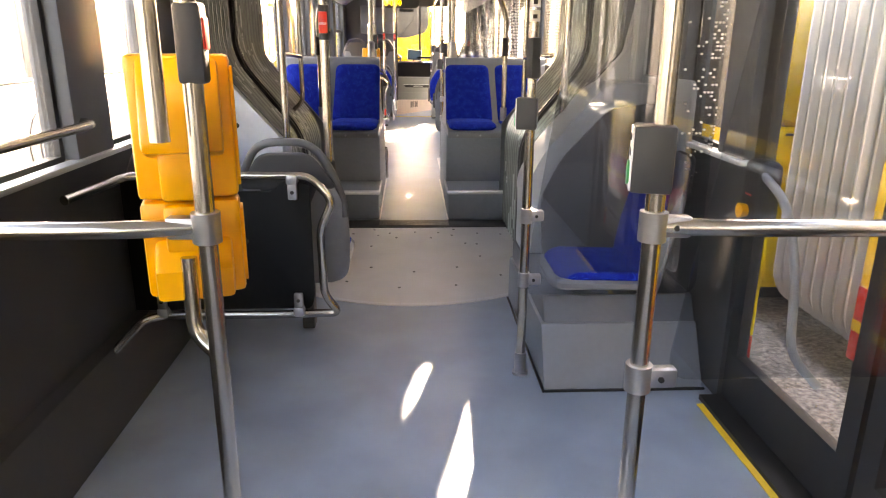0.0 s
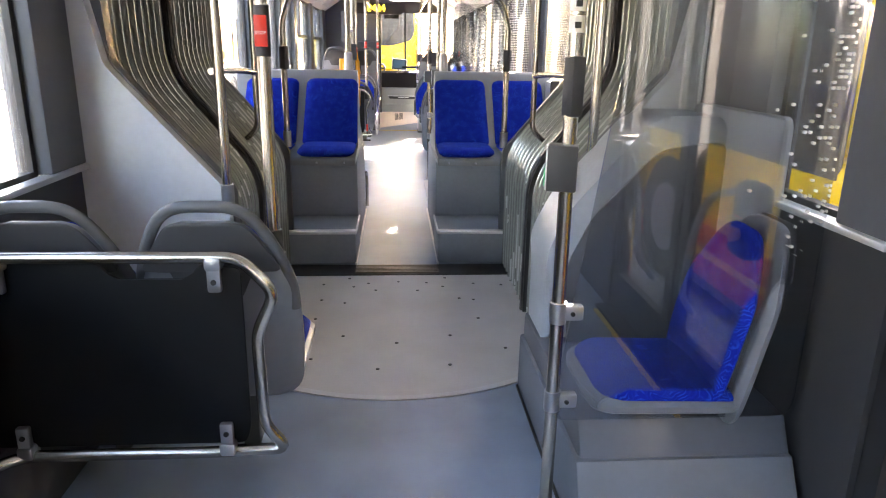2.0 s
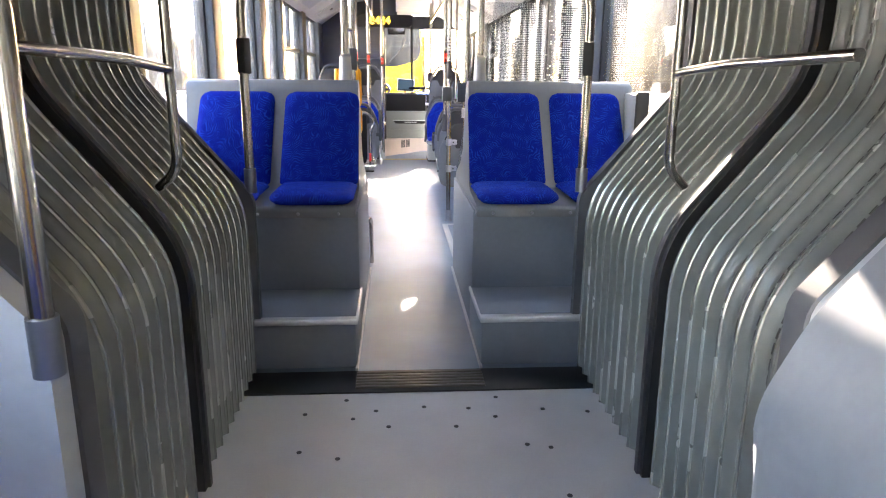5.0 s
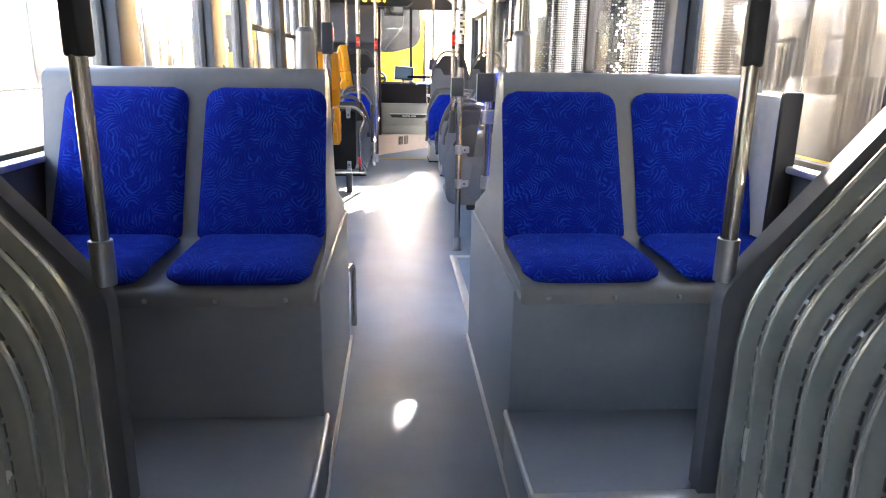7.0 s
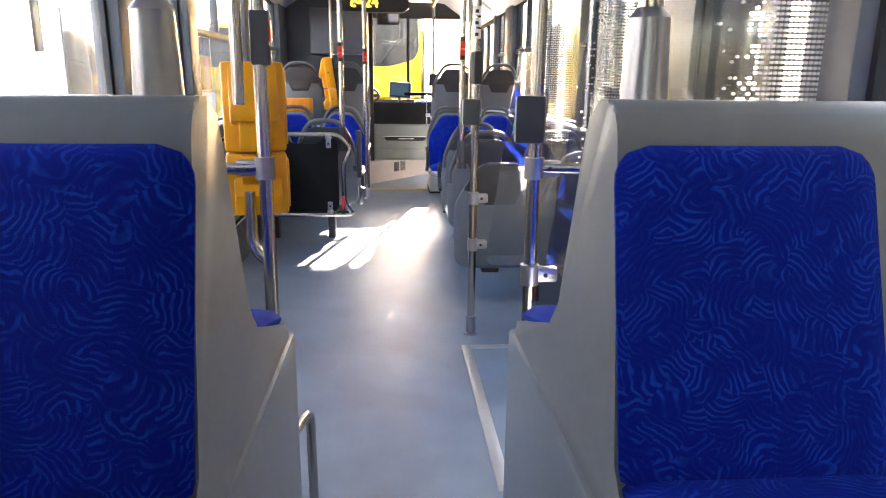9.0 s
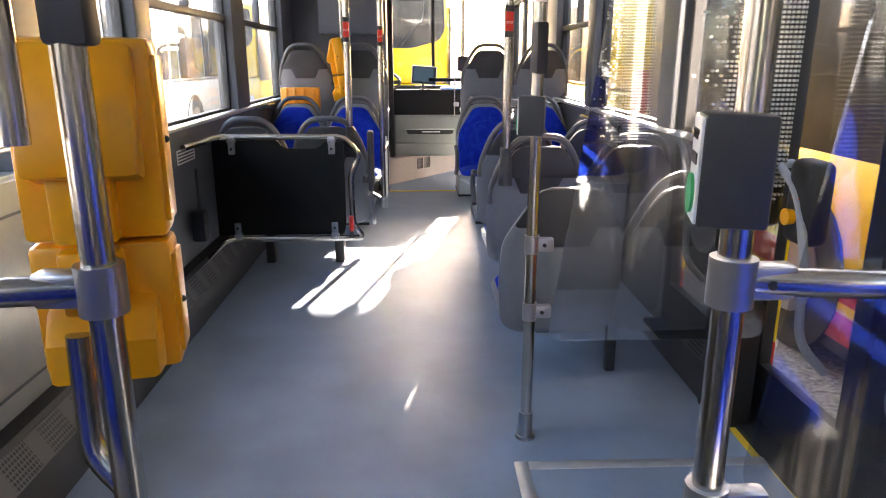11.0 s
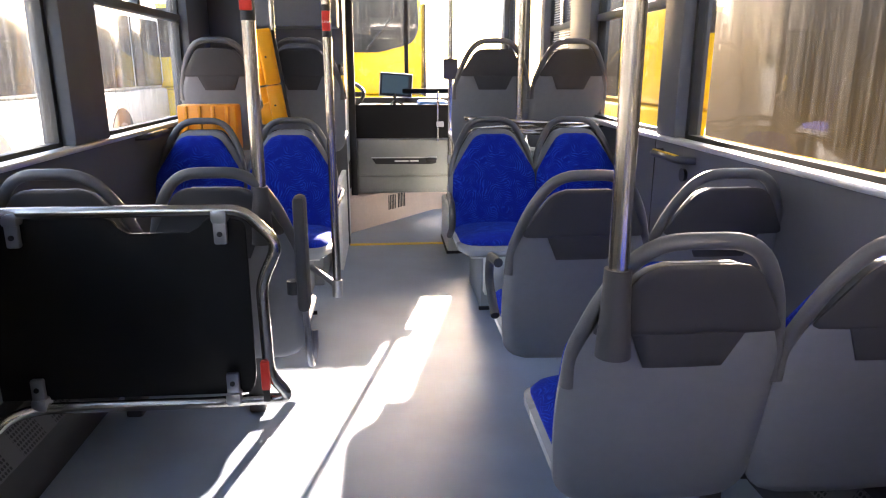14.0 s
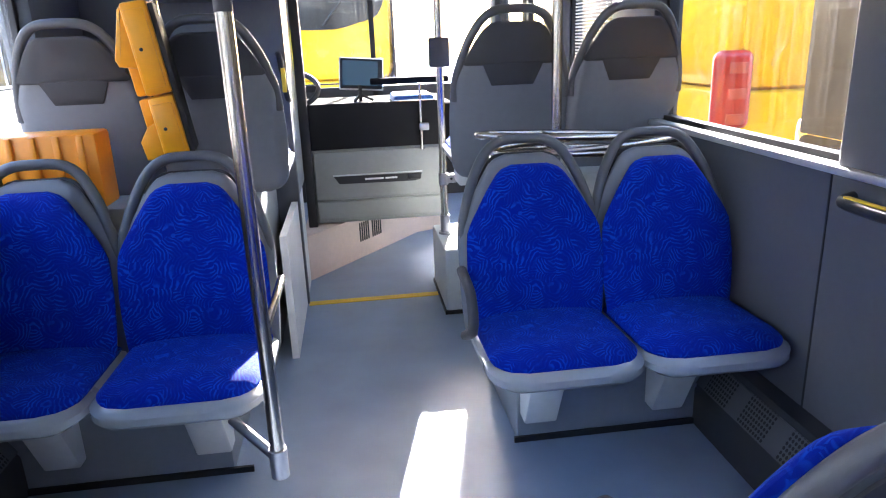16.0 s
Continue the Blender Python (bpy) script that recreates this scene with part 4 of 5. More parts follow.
# poles rising from seat corners
for x, y, z in ((-0.392, 10.395, 0.80), (0.395, 9.55, 0.78), (-0.36, 2.93, 0.78)):
    p = pole("grab_pole", x, y, z, CEIL, "steel grab pole rising from a seat corner, with red stop button", foot=False)
    bm = bmesh.new()
    cyl(bm, 0, 0, z - 0.06, z + 0.01, 0.034, 16, 0.029)
    cyl(bm, 0, 0, z, z + 0.11, 0.029, 16, 0.025)
    part("sleeve", bm, SHELL_DARK, p, "dark plastic sleeve")
    c = cyl(bmesh.new(), 0, 0, 1.37, 1.50, 0.0205, 16)
    b = part("button_housing", c, SHELL_DARK, p, "dark stop button housing")
    part("button", box(bmesh.new(), -0.017, 0.017, -0.027, -0.015, 1.395, 1.475, bevel=0.003), RED, b, "red stop button")
    text_mesh("lettering", "STOP", 0.0125, BARS_LIGHT, b, pose(0, -0.0275, 1.43, 90), "white stop lettering")
p = pole("grab_pole", -0.262, 11.43, 0.23, CEIL, "steel grab pole at the aisle seat corner, with red stop button", foot=False)
part("foot", cyl(bmesh.new(), 0, 0, 0.22, 0.30, 0.024), ALU, p, "cast aluminium end cap")
part("arm", tube(bmesh.new(), [(0, 0, 0.27), (-0.13, 0.12, 0.33)], 0.014, 10), ALU, p)
part("arm", tube(bmesh.new(), [(0, 0, 0.62), (0.02, 0.16, 0.66), (0.02, 0.30, 0.66)], 0.012, 10), STEEL, p)
b = part("button_housing", cyl(bmesh.new(), 0, 0, 1.37, 1.50, 0.0205), SHELL_DARK, p, "dark stop button housing")
part("button", box(bmesh.new(), -0.017, 0.017, -0.027, -0.015, 1.395, 1.475, bevel=0.003), RED, b, "red stop button")
text_mesh("lettering", "STOP", 0.0125, BARS_LIGHT, b, pose(0, -0.0275, 1.43, 90), "white stop lettering")
p = pole("grab_pole", 0.74, 12.32, 0.90, CEIL, "steel grab pole behind the raised seats", foot=False)
p = pole("grab_pole", -0.62, 12.3, 1.0, CEIL, "thin steel pole at the partition", foot=False, r=0.014)
p = pole("grab_pole", 0.43, 13.25, 0.33, CEIL, "steel grab pole on the grey box by the entrance", foot=True)
clamp(p, 0.62, 0)
part("reader_box", box(bmesh.new(), -0.05, 0.05, -0.03, 0.03, 1.17, 1.31, bevel=0.01), DARK, p, "dark ticket reader")

# ceiling rails
for side in (-1, 1):
    for a, b in ((Y0 + 0.2, 3.6), (5.6, 12.9)):
        r = thing("ceiling_rail", (side * 0.40, 0, 2.0), "long steel grab rail under the ceiling", "handrail", "ceiling rails")
        part("bar", tube(bmesh.new(), [(0, a, 0), (0, b, 0)], 0.0165, 12), STEEL, r)
        y = a + 0.5
        while y < b:
            part("hanger", tube(bmesh.new(), [(0, y, 0), (0, y, 0.27)], 0.012, 10), STEEL, r)
            y += 1.5

# wall rails by the wheelchair bays
for y0, y1, z in ((-0.6, 2.6, 1.085), (7.3, 9.1, 1.05)):
    r = thing("wall_rail", (-W + 0.08, 0, z), "steel hand rail along the bus window", "handrail", "wall rails")
    part("bar", tube(bmesh.new(), [(0, y0, 0), (0, y1 - 0.06, 0), (-0.08, y1, 0)], 0.0165, 14, 0.06), STEEL, r)


# ---- seat-back guards: black board in a steel frame ----
def guard(y, xin, group="seat guards"):
    g = thing("seat_guard", (0, y, 0), "black board in a bent steel tube frame behind the seats", "guard", group)
    xo = -W + 0.02
    part("frame", tube(bmesh.new(), [(xo, -0.36, 0.85), (xo + 0.07, -0.03, 0.865), (xo + 0.14, 0, 0.865), (xin - 0.085, 0, 0.865), (xin + 0.005, 0, 0.765), (xin - 0.05, 0, 0.65), (xin - 0.045, 0, 0.37), (xin + 0.015, 0.01, 0.285), (xin - 0.08, 0.01, 0.285), (xin - 0.2, 0, 0.285), (xo + 0.14, 0, 0.285), (xo + 0.07, -0.04, 0.28), (xo, -0.34, 0.20)], 0.017, 14, 0.04), STEEL, g)
    out = rounded([(xo + 0.03, 0.305, 0), (xin - 0.10, 0.305, 0), (xin - 0.085, 0.36, 0), (xin - 0.085, 0.83, 0), (xin - 0.19, 0.845, 0), (xin - 0.22, 0.80, 0), (xin - 0.42, 0.80, 0), (xin - 0.45, 0.845, 0), (xo + 0.03, 0.845, 0)], 0.02, 3)
    part("board", prism(bmesh.new(), [(q.x, q.y) for q in out], "y", 0.012, 0.022, bevel=0.003), PANEL_BLACK, g, "black board")
    for bx, z, s in ((xin - 0.15, 0.85, -1), (xin - 0.70, 0.85, -1), (xin - 0.15, 0.30, 1), (xin - 0.70, 0.30, 1)):
        bm = box(bmesh.new(), -0.022, 0.022, -0.022, 0.03, -0.02, 0.02, bevel=0.009)
        box(bm, -0.018, 0.018, -0.016, 0.006, min(s * 0.08, 0), max(s * 0.08, 0), bevel=0.006)
        b = part("bracket", bm, ALU, g, "cast aluminium bracket", m=Matrix.Translation((bx, 0, z)))
        bolt = bmesh.new()
        bmesh.ops.create_cone(bolt, cap_ends=True, segments=10, radius1=0.008, radius2=0.007, depth=0.005, matrix=pose(0, -0.018, s * 0.05, 90))
        part("bolt", bolt, BLACK, b)
    return g


guard(2.74, -0.335)
g = guard(10.28, -0.335)
part("belt_buckle", box(bmesh.new(), -0.40, -0.375, -0.03, -0.005, 0.33, 0.42, bevel=0.005), RED, g, "red belt buckle")
part("belt", box(bmesh.new(), -0.398, -0.378, -0.02, -0.012, 0.29, 0.34, bevel=0.002), BLACK, g, "short black belt strap")
loop = thing("floor_loop", (-0.27, 7.05, 0), "short bent steel loop beside the podium", "rail")
part("bar", tube(bmesh.new(), [(-0.03, -0.03, 0.32), (0.0, 0.12, 0.32), (0.0, 0.13, 0.0)], 0.014, 12, 0.05), STEEL, loop)
for x0, x1 in ((1.10, 1.125), (1.172, 1.198)):
    setting("trim", boxes((x0, x1, 3.635, 3.658, 0.86, 2.05), bevel=0.004), WHITE, "white vertical trim strip on the end panel", "trim")
setting("wall_panel", boxes((1.155, 1.2, 2.99, 3.66, 0.36, 1.215), bevel=0.03), CONSOLE, "grey raised wall panel beside the sideways seat", "panel")
outline = rounded([(0.542, 0.345, 0), (0.542, 0.70, 0), (0.62, 0.86, 0), (0.90, 1.185, 0), (1.165, 1.185, 0), (1.165, 0.345, 0)], 0.05, 4)
setting("side_console", prism(bmesh.new(), [(q.x, q.y) for q in outline], "y", 3.34, 3.655, bevel=0.035), CONSOLE, "pale blue-grey moulded console between seat and joint", "console")
outline = rounded([(0.63, 0.345, 0), (0.61, 0.64, 0), (0.70, 0.83, 0), (0.92, 1.07, 0), (1.16, 1.10, 0), (1.16, 0.345, 0)], 0.05, 4)
setting("console_panel", prism(bmesh.new(), [(q.x, q.y) for q in outline], "y", 3.328, 3.342, bevel=0.004), PILLAR, "dark grey backing panel beside the sideways seat", "panel")
setting("door_casing", boxes((1.06, 1.175, 8.60, 8.80, 0.0, 1.23), bevel=0.012), BLACK, "black upright casing beside the middle door", "casing")
reel = thing("belt_reel", (-1.15, 9.96, 0.44), "black belt reel on the wall behind the board", "belt reel")
part("housing", box(bmesh.new(), -0.03, 0.045, -0.04, 0.04, -0.08, 0.08, bevel=0.014), BLACK, reel)
part("strap", box(bmesh.new(), 0.012, 0.016, -0.022, 0.022, 0.075, 0.30, bevel=0.001), DARK, reel, "dark webbing strap")
for y in (9.10, 9.88, 10.66):
    r = thing("seat_rail", (0.8, y, 0), "dark metal floor rail carrying a pair of seats", "rail", "seat rails")
    part("bar", prism(bmesh.new(), [(-0.40, 0.30), (0.40, 0.24), (0.40, 0.20), (-0.40, 0.275)], "y", -0.03, 0.03, bevel=0.004), DARK, r)
    part("leg", boxes((-0.02, 0.02, -0.02, 0.02, 0.0, 0.25), bevel=0.004), DARK, r)
# armrests on aisle seats
for x, y, turn in ((-0.272, 10.385, 0), (0.34, 10.68, 0), (0.29, 11.66, 180)):
    a = thing("armrest", (x, y, 0), "folded dark plastic armrest on the aisle seat", "armrest", "armrests", turn=turn)
    if x < 0:
        part("pad", box(bmesh.new(), -0.018, 0.018, -0.09, -0.02, 0.55, 0.895, bevel=0.015), SHELL_DARK, a)
        part("hook", tube(bmesh.new(), [(0, -0.05, 0.57), (0.005, -0.04, 0.40), (0.005, 0.0, 0.34), (0.012, 0.05, 0.37), (0.012, 0.06, 0.44)], 0.010, 8, 0.04), ALU, a)
        part("mount", cyl(bmesh.new(), -0.03, -0.05, 0.60, 0.64, 0.02), SHELL_DARK, a)
    else:
        part("pad", tube(bmesh.new(), [(0, -0.14, 0.62), (0, 0.04, 0.60), (0, 0.06, 0.50), (0, -0.10, 0.42)], 0.016, 10, 0.06), SHELL_DARK, a)


# ---- glass partitions by the doors ----
def partition(y, x0, z0, label, glass):
    """A pane up to the header whose aisle edge leans towards the wall."""
    g = thing("glass_partition", (0, y, 0), label, "partition", "glass partitions")
    top = x0 + (1.86 - z0) * 0.133
    out = rounded([(0.8, z0, 0), (1.17, z0, 0), (1.17, 1.86, 0), (top, 1.86, 0), (x0, z0, 0), (0.799, z0, 0)], 0.06, 5)
    pane = part("pane", prism(bmesh.new(), [(q.x, q.y) for q in out], "y", -0.004, 0.004), glass, g)
    pane.visible_shadow = False
    return g


partition(2.745, 0.435, 0.36, "clear glass draught screen with white dots beside the rear door", PERSPEX_REAR)
partition(8.58, 0.425, 0.36, "clear glass draught screen with white dots ahead of the middle door", PERSPEX)
partition(7.225, 0.415, 0.71, "dotted glass draught screen between bench and middle door", PERSPEX_DOTTED)
partition(1.385, 0.515, 0.68, "clear glass draught screen behind the rear door", PERSPEX_LOW)


# ---- yellow moulded chock holders ----
def chock(x, y, z, turn, label, size=1.0):
    c = thing("wheel_chock", (x, y, z), label, "wheel chock", "yellow chocks", turn=turn)
    c.scale = (size, size, size)
    for k, (a, b) in enumerate(((0.182, 0.43), (0.0, 0.178))):
        h = b - a
        bm = box(bmesh.new(), -0.085, 0.085, -0.025, 0.045, a, b, bevel=0.01)
        if k == 0:
            prism(bm, [(-0.02, b - 0.004), (-0.034, b - 0.012), (-0.078, a + 0.44 * h), (-0.072, a + 0.36 * h), (-0.02, a + 0.30 * h)], "x", -0.066, 0.066, bevel=0.009)
            box(bm, -0.044, 0.03, -0.056, -0.02, a + 0.002, a + 0.40 * h, bevel=0.008)
        else:
            prism(bm, [(-0.02, a + 0.62 * h), (-0.05, a + 0.56 * h), (-0.078, a + 0.36 * h), (-0.075, a + 0.06 * h), (-0.02, a + 0.01 * h)], "x", -0.066, 0.066, bevel=0.009)
            box(bm, -0.044, 0.03, -0.056, -0.02, a + 0.5 * h, b - 0.002, bevel=0.008)
        body = part("block", bm, YELLOW, c)
        part("rib", box(bmesh.new(), 0.083, 0.09, -0.018, 0.035, a + 0.02, b - 0.02, bevel=0.002), YELLOW, body)
        knob = bmesh.new()
        bmesh.ops.create_icosphere(knob, subdivisions=2, radius=0.005, matrix=Matrix.Translation((0.09, 0.0, (a + b) / 2)))
        part("rivet", knob, BLACK, body)
    part("back_plate", box(bmesh.new(), -0.075, 0.075, 0.045, 0.06, 0.01, 0.42, bevel=0.004), BLACK, c, "dark back plate")
    return c


chock(-0.478, 1.50, 0.850, 14, "stacked yellow moulded wheel chocks hung on a steel pole", 1.14)
chock(-0.415, 7.33, 0.872, 12, "stacked yellow moulded wheel chocks hung on a steel pole")
chock(-0.61, 12.28, 0.95, -82, "stacked yellow moulded wheel chocks hung beside the seats", 1.16).rotation_euler.x = radians(8)
crate = thing("orange_crate", (-0.955, 12.16, 0.82), "ribbed orange-yellow plastic crate behind the seats", "crate")
part("body", box(bmesh.new(), -0.15, 0.15, -0.06, 0.08, 0, 0.24, bevel=0.012), ORANGE, crate)
for i in range(4):
    part("rib", box(bmesh.new(), -0.115 + 0.07 * i, -0.095 + 0.07 * i, -0.072, -0.055, 0.02, 0.235, bevel=0.004), ORANGE, crate)

# ---- ramp, thresholds, wheel housings ----
ramp = thing("folding_ramp", (0.30, 7.80, 0), "folding ramp plate in an aluminium frame in the floor", "ramp")
part("plate", boxes((0.04, 0.82, -0.55, 0.57, 0.001, 0.006)), VINYL, ramp)
part("frame", boxes((0, 0.045, -0.6, 0.61, 0.0, 0.009), (0.045, 0.86, 0.565, 0.61, 0.0, 0.009), bevel=0.002), EDGE, ramp)
for y0, y1 in ((0.95, 2.45), (7.55, 8.7)):
    setting("door_sill", boxes((1.127, 1.30, y0 - 0.05, y1 + 0.05, -0.06, 0.018), bevel=0.004), BLACK, "black rubber sill under the door leaves", "sill")
    setting("threshold", boxes((1.10, 1.125, y0, y1, 0.0, 0.004)), LINE, "yellow door threshold line", "line")
setting("floor_line", boxes((-0.30, 0.42, 13.22, 13.27, 0.0, 0.004)), LINE, "yellow safety line across the floor", "line")
part_box = thing("seat_box", (0, 0, 0), "light grey box under the sideways seat", "box")
part("body", prism(bmesh.new(), [(2.59, 0.0), (2.78, 0.34), (3.65, 0.34), (3.65, 0.0)], "x", 0.53, 1.18, bevel=0.018), BOX_DARK, part_box)
part("lower_panel", prism(bmesh.new(), [(2.58, 0.006), (2.71, 0.24), (3.65, 0.24), (3.65, 0.006)], "x", 0.515, 1.18, bevel=0.012), BOX_MID, part_box)
part("seam", boxes((0.507, 0.516, 2.57, 3.64, 0.0, 0.008), (0.507, 1.18, 2.565, 2.575, 0.0, 0.008)), BLACK, part_box)
for side in (-1, 1):
    x0, x1 = sorted((side * 0.46, side * 1.18))
    h = thing("wheel_housing", (0, 0, 0), "grey front wheel housing under the raised seats", "housing", "wheel housings")
    part("body", boxes((x0, x1, 11.80, 12.3, 0.0, 0.30), bevel=0.01), BOX_GREY, h)
    x0, x1 = sorted((side * 0.40, side * 1.18))
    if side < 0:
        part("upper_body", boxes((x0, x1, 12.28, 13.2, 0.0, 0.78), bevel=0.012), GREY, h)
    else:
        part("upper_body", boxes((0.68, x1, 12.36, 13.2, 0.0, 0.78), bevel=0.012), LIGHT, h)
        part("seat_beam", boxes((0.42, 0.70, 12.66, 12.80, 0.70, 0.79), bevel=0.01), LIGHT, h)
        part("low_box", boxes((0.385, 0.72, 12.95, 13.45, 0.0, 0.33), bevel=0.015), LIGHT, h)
        part("low_seam", boxes((0.378, 0.72, 12.943, 13.45, 0.0, 0.02)), BLACK, h)
    part("base_seam", boxes((x0 + 0.05, x1, 11.79, 11.80, 0.0, 0.02)), BLACK, h)
rail_seat = [(0.36 * math.cos(a), 0.11 * math.sin(a), 0.0) for a in (2 * math.pi * i / 32 for i in range(33))]
for z, dx, tilt in ((0.90, 0.0, 2), (0.925, 0.03, -2), (0.955, -0.02, 3)):
    r = thing("luggage_rail", (0.80 + dx, 12.2, z), "oval steel tube frame stacked behind the raised seats", "rail", "stacked tube frames")
    r.rotation_euler = (radians(-tilt), radians(tilt), 0)
    part("bar", tube(bmesh.new(), rail_seat, 0.0125, 10, 0), STEEL, r)
    part("cross_bar", tube(bmesh.new(), [(-0.1, -0.105, 0), (-0.1, 0.105, 0)], 0.009, 8), STEEL, r)

# ---- doors ----
def door(name, ya, yb):
    d = thing(name, (W + 0.04, (ya + yb) / 2, 0), "black framed glazed bus door with curved handles", "door", kind="structure")
    half = (yb - ya) / 2
    for s in (-1, 1):
        a, b = (-half, -0.012) if s < 0 else (0.012, half)
        leaf = part("leaf", boxes((-0.02, 0.02, a, a + 0.075, 0.02, 2.0), (-0.02, 0.02, b - 0.075, b, 0.02, 2.0), (-0.02, 0.02, a + 0.075, b - 0.075, 0.02, 0.22), (-0.02, 0.02, a + 0.075, b - 0.075, 1.93, 2.0)), BLACK, d, "black door leaf frame")
        pane = part("pane", boxes((-0.004, 0.004, a + 0.07, b - 0.07, 0.21, 1.94)), GLASS_DOOR, leaf, "clear glass")
        pane.visible_shadow = False
        k = s * half * 0.82
        bm = tube(bmesh.new(), [(-0.02, k, 0.95), (-0.09, k * 0.9, 0.95), (-0.10, k * 0.62, 0.90), (-0.10, k * 0.46, 0.72), (-0.10, k * 0.40, 0.45), (-0.02, k * 0.34, 0.36)], 0.014, 10, 0.1)
        part("door_handle", bm, GREY, leaf, "grey curved grab handle")
    return d


door("door_3", 0.9, 2.5)
door("door_2", 7.5, 8.75)
door("door_1", 13.85, 15.5)
for y in (2.34, 8.44):
    u = thing("emergency_unit", (W - 0.03, y, 0.86), "black door button unit with yellow knob", "button unit", "door units")
    part("body", box(bmesh.new(), -0.035, 0.05, -0.065, 0.065, -0.13, 0.13, bevel=0.028, seg=3), BLACK, u)
    bm = bmesh.new()
    bmesh.ops.create_cone(bm, cap_ends=True, segments=20, radius1=0.026, radius2=0.022, depth=0.03, matrix=pose(-0.045, 0.005, -0.045, 0, 90))
    part("knob", bm, YELLOW, u, "yellow turning knob")
    part("mark", boxes((-0.037, -0.034, -0.02, 0.02, 0.01, 0.016)), RED, u, "red mark")

# ---- left bay: pale wall panels with grooves, sticker, stop disc ----
BAY = plain("bay_panel_grey", (0.36, 0.355, 0.325), 0.42, bump=0.1, bump_scale=500)
for y0, y1 in ((7.08, 8.68), (8.70, 9.5)):
    b = thing("bay_panel", (-W + 0.012, 0, 0), "pale grey wall panel with pressed grooves beside the wheelchair bay", "panel", "bay panels")
    part("panel", box(bmesh.new(), -0.012, 0.006, y0, y1, 0.27, SILL, bevel=0.006), BAY, b)
    part("groove", boxes((0.005, 0.009, y0 + 0.08, y1 - 0.08, 0.84, 0.848), (0.005, 0.009, y0 + 0.08, y1 - 0.08, 0.34, 0.348), (0.005, 0.009, y1 - 0.088, y1 - 0.08, 0.34, 0.848), (0.005, 0.009, y0 + 0.08, y0 + 0.088, 0.34, 0.848)), PILLAR, b)
sign = thing("wheelchair_sticker", (-W + 0.022, 9.06, 0.775), "round black and white wheelchair sticker on the wall", "sticker")
bm = bmesh.new()
bmesh.ops.create_cone(bm, cap_ends=True, segments=28, radius1=0.055, radius2=0.055, depth=0.003, matrix=pose(0, 0, 0, 0, 90))
part("disc", bm, BLACK, sign)
part("print", boxes((0.001, 0.004, -0.015, 0.0, -0.02, 0.04), (0.001, 0.004, -0.015, 0.03, -0.03, -0.018), (0.001, 0.004, 0.02, 0.03, -0.04, -0.02)), BARS_LIGHT, sign)
k = thing("round_button", (-W + 0.02, 8.73, 1.17), "round silver stop button with a black face on the window pillar", "button")
bm = bmesh.new()
bmesh.ops.create_cone(bm, cap_ends=True, segments=28, radius1=0.044, radius2=0.036, depth=0.05, matrix=pose(0.022, 0, 0, 0, 90))
part("housing", bm, ALU, k)
bm = bmesh.new()
bmesh.ops.create_cone(bm, cap_ends=True, segments=24, radius1=0.030, radius2=0.026, depth=0.012, matrix=pose(0.05, 0, 0, 0, 90))
part("face", bm, BLACK, k, "black button face")
part("back_plate", box(bmesh.new(), -0.002, 0.004, -0.05, 0.05, -0.06, 0.06, bevel=0.001), DARK, k)
st = thing("blue_sticker", (-W + 0.004, 1.72, 0.55), "round blue and white notice sticker on the dark wall", "sticker")
bm = bmesh.new()
bmesh.ops.create_cone(bm, cap_ends=True, segments=28, radius1=0.05, radius2=0.05, depth=0.004, matrix=pose(0, 0, 0, 0, 90))
part("disc", bm, STICKER, st)
bm = bmesh.new()
bmesh.ops.create_cone(bm, cap_ends=True, segments=24, radius1=0.022, radius2=0.022, depth=0.006, matrix=pose(0, 0, 0, 0, 90))
part("symbol", bm, BARS_LIGHT, st)
note = thing("notice_sticker", (-W + 0.004, 10.0, 0.805), "small pale notice sticker with lines of print", "sticker")
part("sheet", boxes((0, 0.003, -0.135, 0.135, -0.036, 0.036)), BARS_LIGHT, note)
for i in range(4):
    part("print", boxes((0.002, 0.0045, -0.125, 0.115, -0.027 + 0.016 * i, -0.020 + 0.016 * i)), BARS, note)

# ---- right wall fittings ----
hb = thing("grab_rail", (W - 0.04, 11.17, 0.888), "dark wall handle with a yellow strip", "grab rail")
part("bar", tube(bmesh.new(), [(0.04, 0.17, 0), (-0.02, 0.14, 0), (-0.02, -0.14, 0), (0.04, -0.17, 0)], 0.016, 10, 0.04), DARK, hb)
part("strip", boxes((-0.026, -0.012, -0.12, 0.12, 0.012, 0.018)), LINE, hb)
copy_thing(hb, pose(-W + 0.04, 11.9, 0.93, 0, 0, 180))
knob = thing("wall_socket", (W - 0.005, 11.09, 0.82), "small round black wall socket", "socket")
bm = bmesh.new()
bmesh.ops.create_cone(bm, cap_ends=True, segments=20, radius1=0.028, radius2=0.024, depth=0.02, matrix=pose(0, 0, 0, 0, 90))
part("disc", bm, BLACK, knob)
ham = thing("emergency_hammer", (W - 0.012, 11.05, 0.68), "red emergency hammer in a dark holder", "hammer")
part("holder", box(bmesh.new(), -0.012, 0.012, -0.02, 0.02, -0.06, 0.06, bevel=0.006), DARK, ham)
part("handle", box(bmesh.new(), -0.02, -0.008, -0.01, 0.01, -0.04, 0.03, bevel=0.004), RED, ham)
for y in (9.9, 11.42, 12.4):
    setting("panel_joint", boxes((W - 0.002, W + 0.01, y, y + 0.006, 0.1, SILL)), BLACK, "dark joint between wall panels", "joint")

